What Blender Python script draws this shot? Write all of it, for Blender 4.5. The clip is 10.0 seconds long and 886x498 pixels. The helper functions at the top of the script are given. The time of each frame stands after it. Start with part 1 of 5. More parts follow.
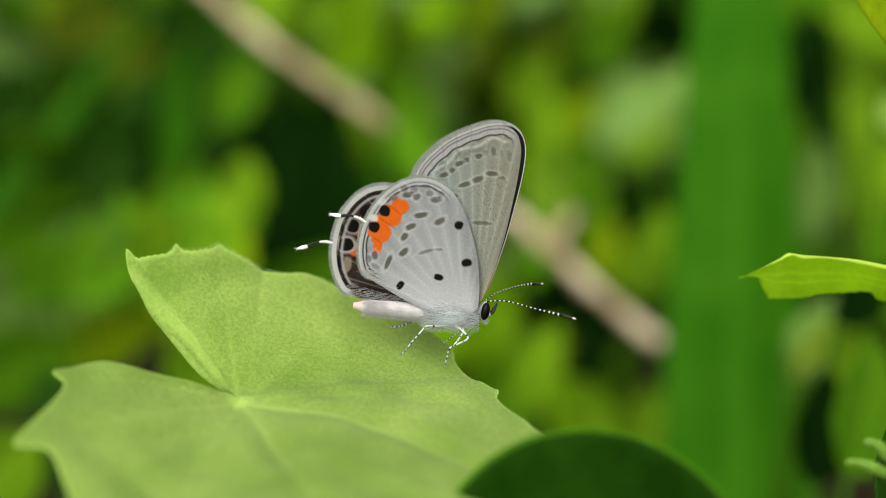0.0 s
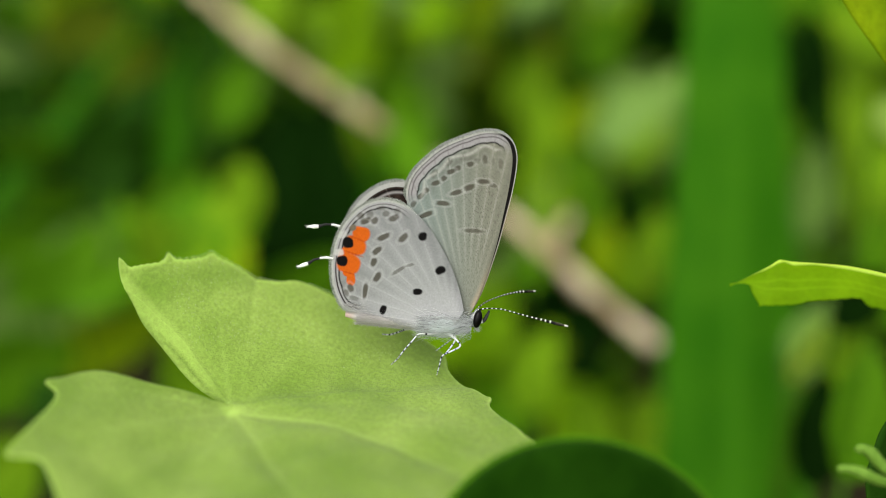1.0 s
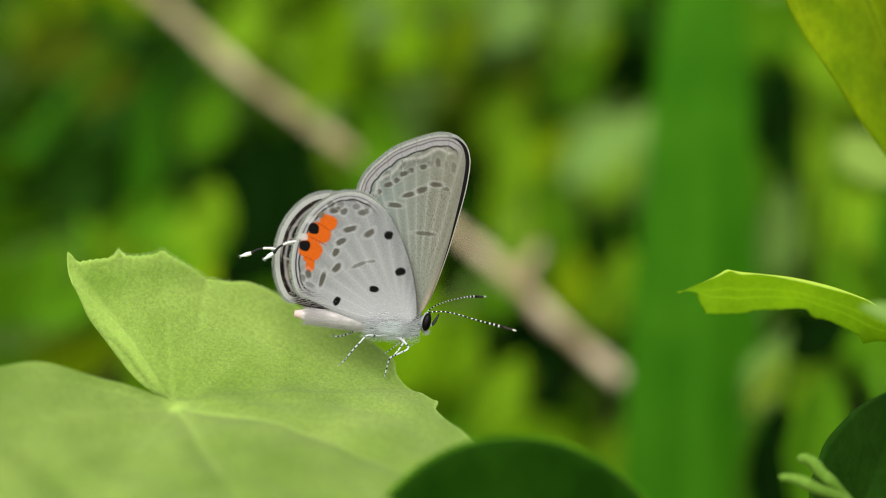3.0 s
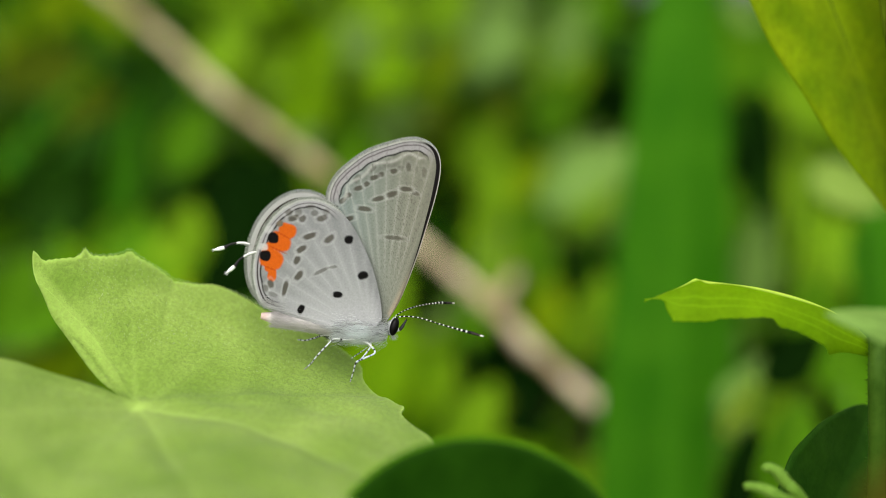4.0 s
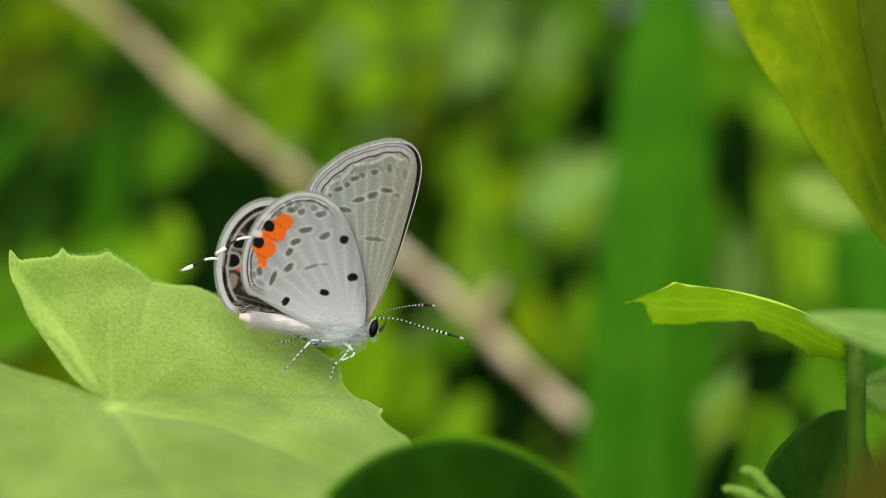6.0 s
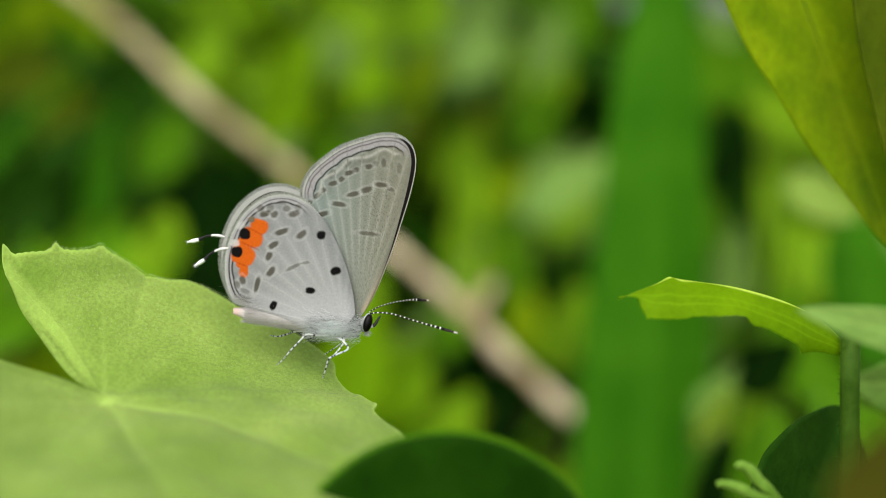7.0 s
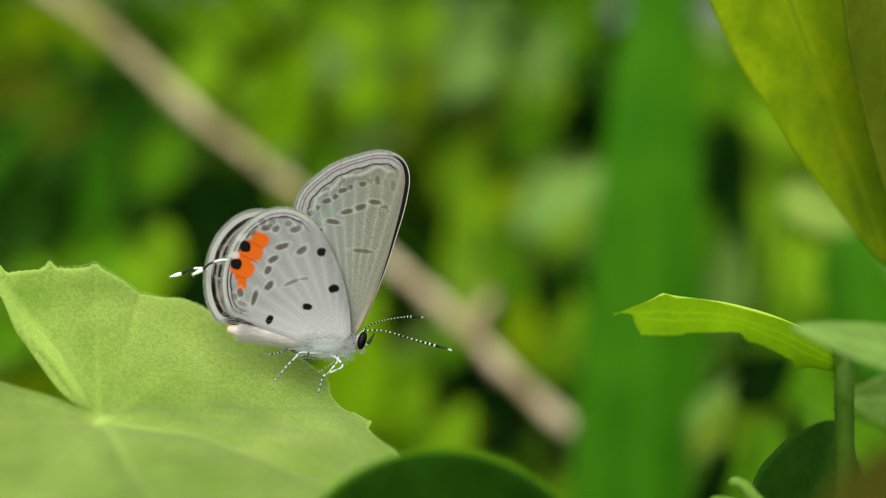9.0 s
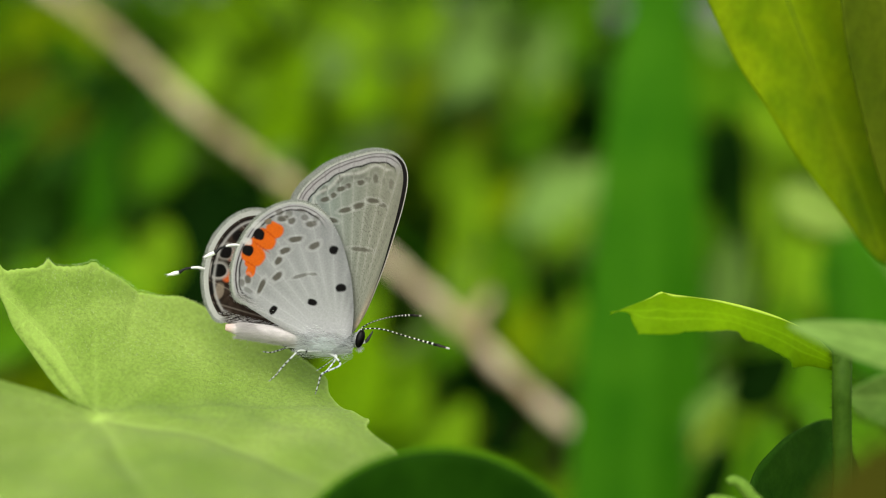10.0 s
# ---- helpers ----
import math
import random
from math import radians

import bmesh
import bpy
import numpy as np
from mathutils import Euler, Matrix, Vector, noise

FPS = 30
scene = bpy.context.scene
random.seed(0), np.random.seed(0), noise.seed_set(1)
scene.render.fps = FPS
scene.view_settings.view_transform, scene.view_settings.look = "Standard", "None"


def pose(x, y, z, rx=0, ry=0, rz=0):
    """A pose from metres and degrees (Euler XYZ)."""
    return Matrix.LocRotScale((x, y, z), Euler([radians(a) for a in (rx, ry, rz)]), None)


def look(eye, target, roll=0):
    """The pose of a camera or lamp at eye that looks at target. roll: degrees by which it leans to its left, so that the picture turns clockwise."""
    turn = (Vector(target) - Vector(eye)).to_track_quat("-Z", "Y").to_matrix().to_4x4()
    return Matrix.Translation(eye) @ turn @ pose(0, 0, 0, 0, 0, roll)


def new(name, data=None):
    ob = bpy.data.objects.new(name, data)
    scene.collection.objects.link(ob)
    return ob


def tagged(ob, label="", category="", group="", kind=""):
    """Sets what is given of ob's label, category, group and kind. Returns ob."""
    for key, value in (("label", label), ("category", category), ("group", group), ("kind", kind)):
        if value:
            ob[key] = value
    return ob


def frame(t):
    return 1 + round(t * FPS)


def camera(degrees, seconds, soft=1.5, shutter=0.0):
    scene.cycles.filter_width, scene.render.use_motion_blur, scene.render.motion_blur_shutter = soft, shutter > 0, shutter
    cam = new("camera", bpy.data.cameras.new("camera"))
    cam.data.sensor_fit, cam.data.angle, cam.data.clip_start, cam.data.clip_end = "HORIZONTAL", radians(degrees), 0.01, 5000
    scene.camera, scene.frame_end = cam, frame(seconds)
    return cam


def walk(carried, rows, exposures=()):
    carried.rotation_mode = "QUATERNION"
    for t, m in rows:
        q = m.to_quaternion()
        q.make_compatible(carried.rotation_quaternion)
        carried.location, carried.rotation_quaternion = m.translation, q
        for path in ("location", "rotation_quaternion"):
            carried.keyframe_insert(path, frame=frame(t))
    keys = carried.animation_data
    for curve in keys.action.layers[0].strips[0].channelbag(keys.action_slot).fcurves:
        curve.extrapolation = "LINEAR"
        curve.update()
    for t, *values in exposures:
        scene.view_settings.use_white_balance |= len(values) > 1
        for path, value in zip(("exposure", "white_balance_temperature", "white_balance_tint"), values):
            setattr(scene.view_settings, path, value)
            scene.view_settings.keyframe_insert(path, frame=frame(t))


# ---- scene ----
cam = camera(46.0, 10.0, soft=0.8)
cam.data.dof.use_dof = True
cam.data.dof.focus_distance = 0.0725
cam.data.dof.aperture_fstop = 12.0
PATH = [
    (0.0, pose(0.00000, -0.06943, 0.12256, 72.000, -0.000, 0.000)),
    (0.5, pose(0.00025, -0.06946, 0.12258, 72.299, 0.080, -0.088)),
    (1.0, pose(0.00051, -0.06944, 0.12294, 72.150, 0.203, -0.102)),
    (1.5, pose(0.00082, -0.06958, 0.12304, 72.280, 0.173, -0.075)),
    (2.0, pose(0.00140, -0.06986, 0.12202, 72.797, -0.607, -0.382)),
    (2.5, pose(0.00171, -0.07002, 0.12139, 73.476, -1.100, -0.688)),
    (4.0, pose(0.00295, -0.07047, 0.11905, 75.837, -2.963, -1.815)),
    (4.5, pose(0.00310, -0.07061, 0.11852, 76.575, -3.189, -2.088)),
    (5.0, pose(0.00319, -0.07064, 0.11842, 76.562, -3.348, -2.271)),
    (5.5, pose(0.00313, -0.07053, 0.11833, 76.677, -3.454, -2.460)),
    (7.0, pose(0.00329, -0.07049, 0.11792, 76.589, -3.738, -2.840)),
    (7.5, pose(0.00330, -0.07048, 0.11785, 76.833, -3.676, -2.824)),
    (8.0, pose(0.00339, -0.07042, 0.11785, 76.904, -3.710, -2.957)),
    (8.5, pose(0.00344, -0.07041, 0.11799, 77.061, -3.640, -3.029)),
    (9.0, pose(0.00349, -0.07045, 0.11834, 77.214, -3.549, -3.039)),
    (9.5, pose(0.00354, -0.07054, 0.11835, 77.206, -3.567, -3.040)),
    (10.0, pose(0.00366, -0.07056, 0.11824, 77.235, -3.602, -2.999)),
]
walk(cam, PATH, [(0.0, 0.78, 6500, 10), (5.5, 0.78, 6500, 10), (8.0, 0.77, 6560, 9), (10.0, 0.76, 6650, 7)])

# ---- light ----
world = bpy.data.worlds.new("sky")
scene.world = world
world.use_nodes = True
wn = world.node_tree.nodes
sky = wn.new("ShaderNodeTexSky")
sky.sky_type = "NISHITA"
sky.sun_disc = False
sky.sun_elevation = radians(53)
sky.sun_rotation = radians(213)
sky.dust_density = 3.0
haze = wn.new("ShaderNodeHueSaturation")
haze.inputs["Saturation"].default_value = 0.10
world.node_tree.links.new(sky.outputs["Color"], haze.inputs["Color"])
world.node_tree.links.new(haze.outputs["Color"], wn["Background"].inputs["Color"])
wn["Background"].inputs["Strength"].default_value = 0.15
sun = new("sun", bpy.data.lights.new("sun", "SUN"))
sun.data.energy = 1.5
sun.data.angle = radians(75)
sun.data.color = (1.0, 0.95, 0.82)
sun.matrix_world = look((-0.33, -0.50, 0.80), (0, 0, 0))

MM = 0.001
# a plan frame tilted 18 degrees like the leafy slope; x across, y away, z up, in millimetres
STAGE = pose(0, -0.06943, 0.12256, -18)


def at(x, y, z, rx=0, ry=0, rz=0):
    return STAGE @ pose(x * MM, y * MM, z * MM, rx, ry, rz)


# ---- materials ----
def lin(h):
    return tuple(((c / 12.92) if c <= 0.04045 else ((c + 0.055) / 1.055) ** 2.4) for c in h)


class Nodes:
    def __init__(self, name):
        self.mat = bpy.data.materials.new(name)
        self.mat.use_nodes = True
        self.t = self.mat.node_tree
        self.bsdf = self.t.nodes["Principled BSDF"]
        self.out = self.t.nodes["Material Output"]

    def add(self, kind, **props):
        n = self.t.nodes.new(kind)
        for k, v in props.items():
            n.inputs[k].default_value = v
        return n

    def link(self, a, b):
        self.t.links.new(a, b)

    def noise(self, scale, detail=3.0, rough=0.55, warp=0.0):
        co = self.t.nodes.get("co") or self.add("ShaderNodeTexCoord")
        co.name = "co"
        n = self.add("ShaderNodeTexNoise", Scale=scale, Detail=detail, Roughness=rough, Distortion=warp)
        self.link(co.outputs["Object"], n.inputs["Vector"])
        return n.outputs["Fac"]

    def ramp(self, fac, stops):
        r = self.add("ShaderNodeValToRGB")
        e = r.color_ramp.elements
        while len(e) < len(stops):
            e.new(0.5)
        for el, (p, c) in zip(e, stops):
            el.position, el.color = p, (*c, 1)
        self.link(fac, r.inputs["Fac"])
        return r.outputs["Color"]

    def mix(self, fac, a, b, blend="MIX"):
        m = self.t.nodes.new("ShaderNodeMix")
        m.data_type, m.blend_type = "RGBA", blend
        for socket, v in ((m.inputs[0], fac), (m.inputs[6], a), (m.inputs[7], b)):
            if isinstance(v, bpy.types.NodeSocket):
                self.link(v, socket)
            else:
                socket.default_value = v if isinstance(v, float) else (*v, 1)
        return m.outputs[2]

    def bump(self, height, strength, distance):
        b = self.add("ShaderNodeBump", Strength=strength, Distance=distance)
        self.link(height, b.inputs["Height"])
        self.link(b.outputs["Normal"], self.bsdf.inputs["Normal"])
        return b

    def see_through(self, colour, share):
        tr = self.add("ShaderNodeBsdfTranslucent")
        self.link(colour, tr.inputs["Color"])
        m = self.add("ShaderNodeMixShader", Fac=share)
        self.link(self.bsdf.outputs[0], m.inputs[1])
        self.link(tr.outputs[0], m.inputs[2])
        self.link(m.outputs[0], self.out.inputs["Surface"])


def leaf_material(name, dark, light, glow, share=0.35, rough=0.5, coarse=90.0, fine=2600.0, relief=0.00006, gloss=0.04, grain=0.35):
    """A leaf: two greens mottled at two scales, a vein tint carried by the mesh, light that passes through."""
    n = Nodes(name)
    big = n.noise(coarse, 4.0, 0.6, 0.4)
    c = n.ramp(big, [(0.3, dark), (0.7, light)])
    small = n.noise(fine, 3.0, 0.7)
    c = n.mix(grain, c, n.ramp(small, [(0.35, (0.55, 0.55, 0.5)), (0.65, (1.15, 1.15, 1.1))]), "MULTIPLY")
    tint = n.add("ShaderNodeAttribute")
    tint.attribute_name = "vein"
    c = n.mix(tint.outputs["Fac"], c, tuple(min(1, v * 1.5 + 0.004) for v in light))
    n.link(c, n.bsdf.inputs["Base Color"])
    n.bsdf.inputs["Roughness"].default_value = rough
    n.bsdf.inputs["Specular IOR Level"].default_value = gloss
    n.bump(small, 0.6, relief)
    g = n.mix(0.5, c, glow)
    n.see_through(g, share)
    return n.mat


def paint_material(name, rough=0.7, share=0.0, fine=9000.0, relief=0.00002, sheen=0.0, gloss=0.25):
    """Colour carried by the mesh, broken up by fine scales."""
    n = Nodes(name)
    a = n.add("ShaderNodeAttribute")
    a.attribute_name = "tone"
    small = n.noise(fine, 3.0, 0.75)
    c = n.mix(0.5, a.outputs["Color"], n.ramp(small, [(0.3, (0.72, 0.72, 0.72)), (0.7, (1.14, 1.14, 1.14))]), "MULTIPLY")
    n.link(c, n.bsdf.inputs["Base Color"])
    n.bsdf.inputs["Roughness"].default_value = rough
    n.bsdf.inputs["Specular IOR Level"].default_value = gloss
    n.bsdf.inputs["Sheen Weight"].default_value = sheen
    n.bump(small, 0.5, relief)
    if share:
        n.see_through(c, share)
    return n.mat


def plain_material(name, dark, light, scale, rough=0.6, gloss=0.3, relief=0.0001, strength=0.4):
    n = Nodes(name)
    f = n.noise(scale, 4.0, 0.65, 0.3)
    n.link(n.ramp(f, [(0.3, dark), (0.7, light)]), n.bsdf.inputs["Base Color"])
    n.bsdf.inputs["Roughness"].default_value = rough
    n.bsdf.inputs["Specular IOR Level"].default_value = gloss
    n.bump(f, strength, relief)
    return n.mat


WING = paint_material("wing_scales", 0.8, 0.10, 7000.0, 0.00003, 0.0, 0.08)
FUZZ = paint_material("hair", 0.8, 0.0, 9000.0, 0.00001, 0.0, 0.1)
CHITIN = paint_material("chitin", 0.6, 0.0, 9000.0, 0.00001, 0.0, 0.08)
EYE = plain_material("compound_eye", (0.001, 0.001, 0.001), (0.004, 0.003, 0.003), 9000.0, 0.3, 0.10, 0.00001)
PERCH = leaf_material("perch_leaf", (0.215, 0.365, 0.037), (0.41, 0.575, 0.115), (0.42, 0.62, 0.05), 0.46, 0.55, 120.0, 3600.0, 0.00030, 0.2, 0.6)
PERCH.node_tree.nodes["Principled BSDF"].inputs["Sheen Weight"].default_value = 0.12
LIME = leaf_material("lime_leaf", (0.14, 0.29, 0.002), (0.22, 0.40, 0.004), (0.42, 0.66, 0.006), 0.55, 0.55, 200.0, 2600.0, 0.00006)
LIMEFOLD = leaf_material("lime_leaf_fold", (0.30, 0.46, 0.03), (0.40, 0.55, 0.06), (0.5, 0.7, 0.05), 0.4, 0.6, 200.0, 2600.0, 0.00006)
# near-black: the shade of undergrowth gaps put into leaf colour; also dark midribs
GAP_SHADE_AND_RIB = leaf_material("gap_shade_leaf_and_rib", (0.0015, 0.007, 0.0008), (0.0035, 0.015, 0.001), (0.004, 0.02, 0.001), 0.05, 0.6, 160.0, 2400.0, 0.00005, 0.0)
YELLOWING = leaf_material("yellowing_leaf", (0.12, 0.24, 0.002), (0.28, 0.40, 0.004), (0.28, 0.42, 0.006), 0.4, 0.55, 170.0, 1500.0, 0.00006)
BLADE = leaf_material("grass_blade", (0.024, 0.13, 0.002), (0.052, 0.19, 0.005), (0.06, 0.34, 0.003), 0.4, 0.6, 50.0, 900.0, 0.00008, 0.03)
MIDGREEN = leaf_material("mid_green_leaf", (0.045, 0.15, 0.002), (0.11, 0.26, 0.006), (0.15, 0.38, 0.008), 0.35, 0.6, 40.0, 700.0, 0.0002, 0.03)
# a green darkened to carry the shade of the deeper undergrowth
SHADEGREEN = leaf_material("shade_green_leaf", (0.005, 0.026, 0.0005), (0.015, 0.056, 0.001), (0.03, 0.11, 0.003), 0.2, 0.6, 40.0, 700.0, 0.0002, 0.03)
BRIGHT = leaf_material("bright_leaf", (0.08, 0.20, 0.003), (0.23, 0.40, 0.012), (0.31, 0.53, 0.010), 0.4, 0.6, 40.0, 700.0, 0.0002, 0.03)
PALE = leaf_material("pale_leaf", (0.07, 0.17, 0.02), (0.19, 0.31, 0.06), (0.20, 0.36, 0.04), 0.25, 0.55, 40.0, 700.0, 0.0002, 0.12)
STEM = plain_material("green_stem", (0.022, 0.078, 0.002), (0.050, 0.12, 0.005), 500.0, 0.6, 0.08)
SHOOT = plain_material("young_shoot", (0.07, 0.15, 0.012), (0.13, 0.24, 0.03), 900.0, 0.6, 0.1)
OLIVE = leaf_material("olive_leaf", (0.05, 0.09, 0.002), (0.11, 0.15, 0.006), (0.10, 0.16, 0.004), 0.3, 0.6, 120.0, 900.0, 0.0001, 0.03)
SAGE = leaf_material("sage_leaf", (0.12, 0.23, 0.040), (0.19, 0.31, 0.07), (0.20, 0.34, 0.06), 0.25, 0.6, 60.0, 700.0, 0.0002, 0.05)
DROOP = leaf_material("drooping_leaf", (0.008, 0.038, 0.002), (0.022, 0.070, 0.005), (0.02, 0.09, 0.004), 0.15, 0.55, 260.0, 3000.0, 0.00008, 0.02)
def dry_material():
    n = Nodes("dry_stem")
    patch = n.noise(48.0, 4.0, 0.65, 0.8)
    c = n.ramp(patch, [(0.36, (0.13, 0.10, 0.04)), (0.50, (0.34, 0.26, 0.14)), (0.62, (0.60, 0.50, 0.34))])
    fine = n.noise(600.0, 4.0, 0.7)
    c = n.mix(0.5, c, n.ramp(fine, [(0.3, (0.6, 0.58, 0.55)), (0.7, (1.1, 1.1, 1.1))]), "MULTIPLY")
    n.link(c, n.bsdf.inputs["Base Color"])
    n.bsdf.inputs["Roughness"].default_value = 0.8
    n.bsdf.inputs["Specular IOR Level"].default_value = 0.15
    n.bump(fine, 0.5, 0.0003)
    return n.mat


DRY = dry_material()
DISC = leaf_material("round_dark_leaf", (0.004, 0.019, 0.001), (0.010, 0.038, 0.002), (0.010, 0.04, 0.002), 0.05, 0.65, 240.0, 2400.0, 0.00008, 0.0)
STALK = plain_material("hairy_stalk", (0.024, 0.066, 0.003), (0.046, 0.100, 0.008), 700.0, 0.6, 0.08)
WITHERED = plain_material("withered_leaf", (0.026, 0.034, 0.003), (0.044, 0.038, 0.005), 300.0, 0.8, 0.0)
SOIL = plain_material("soil", (0.012, 0.010, 0.005), (0.028, 0.022, 0.012), 60.0, 0.95, 0.0, 0.002, 0.8)


# ---- mesh helpers ----
def make(name, verts, faces, mat, smooth=True, tone=None, vein=None):
    """A mesh object from millimetres, with an optional colour or vein tint a vertex."""
    me = bpy.data.meshes.new(name)
    me.from_pydata((np.asarray(verts, float) * MM).tolist(), [], np.asarray(faces).tolist() if isinstance(faces, np.ndarray) else faces)
    me.materials.append(mat)
    if smooth:
        me.polygons.foreach_set("use_smooth", [True] * len(me.polygons))
    if tone is not None:
        a = me.attributes.new("tone", "FLOAT_COLOR", "POINT")
        rgba = np.ones((len(me.vertices), 4))
        rgba[:, :3] = tone
        a.data.foreach_set("color", rgba.ravel())
    if vein is not None:
        a = me.attributes.new("vein", "FLOAT", "POINT")
        a.data.foreach_set("value", np.asarray(vein, float).ravel())
    me.update()
    return new(name, me)


def part(ob, parent, label=""):
    ob.parent = parent
    if label:
        tagged(ob, label)
    return ob


def thing(name, m, label, category, group=""):
    e = new(name)
    e.empty_display_size = 0.005
    e.matrix_world = m
    return tagged(e, label, category, group)


def spline(pts, count, closed=False):
    """Points evenly spaced along a smooth curve through pts."""
    p = np.asarray(pts, float)
    q = np.vstack([p[-1], p, p[:2]]) if closed else np.vstack([2 * p[0] - p[1], p, 2 * p[-1] - p[-2]])
    out = []
    t = np.linspace(0, 1, 24, endpoint=False)[:, None]
    for a, b, c, d in zip(q[:-3], q[1:-2], q[2:-1], q[3:]):
        out.append(0.5 * (2 * b + (c - a) * t + (2 * a - 5 * b + 4 * c - d) * t**2 + (3 * b - a - 3 * c + d) * t**3))
    out = np.vstack(out + [q[-2:-1]])
    s = np.r_[0, np.cumsum(np.linalg.norm(np.diff(out, axis=0), axis=1))]
    u = np.linspace(0, s[-1], count)
    return np.stack([np.interp(u, s, out[:, i]) for i in range(p.shape[1])], 1)


def grid_faces(rows, cols, offset=0, flip=False, wrap=False):
    i, j = np.meshgrid(np.arange(rows - 1), np.arange(cols if wrap else cols - 1), indexing="ij")
    k = (j + 1) % cols
    f = np.stack([i * cols + j, i * cols + k, (i + 1) * cols + k, (i + 1) * cols + j], -1).reshape(-1, 4) + offset
    return f[:, ::-1] if flip else f


def tube(pts, radii, count=None, sides=8):
    """Verts and faces of a closed tube along a smooth path."""
    pts = np.asarray(pts, float)
    if count:
        r = np.interp(np.linspace(0, 1, count), np.linspace(0, 1, len(radii)), radii)
        pts = spline(pts, count)
    else:
        r = np.asarray(radii, float)
    tang = np.gradient(pts, axis=0)
    tang /= np.linalg.norm(tang, axis=1)[:, None] + 1e-12
    ref = np.array([0.0, 1.0, 0.0]) if abs(tang[:, 1]).max() < 0.9 else np.array([1.0, 0.0, 0.0])
    if abs(tang @ ref).max() > 0.95:
        ref = np.array([0.31, 0.25, 0.91])
    n1 = np.cross(tang, ref)
    n1 /= np.linalg.norm(n1, axis=1)[:, None] + 1e-12
    n2 = np.cross(tang, n1)
    a = np.linspace(0, 2 * np.pi, sides, endpoint=False)
    v = pts[:, None] + r[:, None, None] * (np.cos(a)[None, :, None] * n1[:, None] + np.sin(a)[None, :, None] * n2[:, None])
    n = len(pts)
    v = np.vstack([v.reshape(-1, 3), pts[:1], pts[-1:]])
    f = grid_faces(n, sides, wrap=True).tolist()
    f += [[n * sides, (j + 1) % sides, j] for j in range(sides)]
    f += [[n * sides + 1, (n - 1) * sides + j, (n - 1) * sides + (j + 1) % sides] for j in range(sides)]
    return v, f


def hairs(roots, ways, lengths, width):
    """Thin three-sided spikes, as one set of verts and faces."""
    v, f = [], []
    for p, w, l in zip(roots, ways, lengths):
        w = w / (np.linalg.norm(w) + 1e-9)
        a = np.cross(w, (0.3, 0.9, 0.2))
        a /= np.linalg.norm(a) + 1e-9
        b = np.cross(w, a)
        k = len(v)
        for q in range(3):
            t = q * 2.0944
            v.append(p + width * (np.cos(t) * a + np.sin(t) * b))
        v.append(p + w * l)
        f += [(k, k + 1, k + 3), (k + 1, k + 2, k + 3), (k + 2, k, k + 3)]
    return np.array(v), f


def blob(centre, radii, rings=14, sides=20, axis=(1, 0, 0)):
    """An ellipsoid's verts and faces; the poles lie along x."""
    u = np.linspace(0.02, np.pi - 0.02, rings)
    a = np.linspace(0, 2 * np.pi, sides, endpoint=False)
    x = -np.cos(u)[:, None] * np.ones(sides)
    y = np.sin(u)[:, None] * np.cos(a)
    z = np.sin(u)[:, None] * np.sin(a)
    v = np.stack([x, y, z], -1).reshape(-1, 3) * np.asarray(radii) + np.asarray(centre)
    f = grid_faces(rings, sides, wrap=True).tolist()
    f += [list(range(sides))[::-1], list(range((rings - 1) * sides, rings * sides))]
    return v, f


rng = np.random.default_rng(7)


# ---- the ground ----
# the soil lies this far below the plan's origin, in metres
GROUND_DROP = 0.05


def build_ground():
    n = 90
    u = np.linspace(-1, 1, n)
    s = np.sign(u) * (abs(u) * 0.25 + abs(u) ** 5 * 60)
    X, Y = np.meshgrid(s, s, indexing="ij")
    Z = np.array([noise.noise(Vector((x * 14, y * 14, 0))) for x, y in zip(X.ravel(), Y.ravel())]) * 0.006
    far = np.hypot(X, Y).ravel()
    Z = Z - GROUND_DROP
    ob = make("ground", np.stack([X.ravel(), Y.ravel(), Z], 1) * 1000, grid_faces(n, n), SOIL)
    tagged(ob, "very dark brown soil under the plants", "soil", kind="structure")


build_ground()


# ---- the leaf that carries the butterfly ----
HUB = np.array([-13.3, 69.0, -9.2])


def smooth_step(x, a, b):
    t = np.clip((x - a) / (b - a), 0, 1)
    return t * t * (3 - 2 * t)


def leaf_height(x, y):
    """The blade: a sloping front, a valley, a back lobe that stands up, and a side lobe tilted by itself."""
    s = y - np.where(x > 0, 0.27, 0.05) * (np.sqrt(x * x + 1.0) - 1.0)
    steep = np.where(x > 0, 1.2 - 0.35 * np.tanh(x / 7), 1.2 - 1.5 * np.tanh(x / 9))
    main = steep * (np.sqrt(np.maximum(s, 0) ** 2 + 4.84) - 2.2) + 0.32 * np.minimum(s, 0)
    a = np.arctan2(y, x)
    lobe = np.where(a > 0, smooth_step(a, radians(152), radians(170)), smooth_step(a, radians(-70), radians(-125)))
    return (1 - lobe) * main + lobe * (0.45 * y - 0.36 * x)


def distance(x, z, line):
    d = np.full(len(x), 1e3)
    along = np.zeros(len(x))
    n = len(line) - 1
    for i in range(n):
        (ax, az), (bx, bz) = line[i], line[i + 1]
        t = np.clip(((x - ax) * (bx - ax) + (z - az) * (bz - az)) / ((bx - ax) ** 2 + (bz - az) ** 2), 0, 1)
        e = np.hypot(x - ax - t * (bx - ax), z - az - t * (bz - az))
        near = e < d
        d = np.where(near, e, d)
        along = np.where(near, (i + t) / n, along)
    return d, along


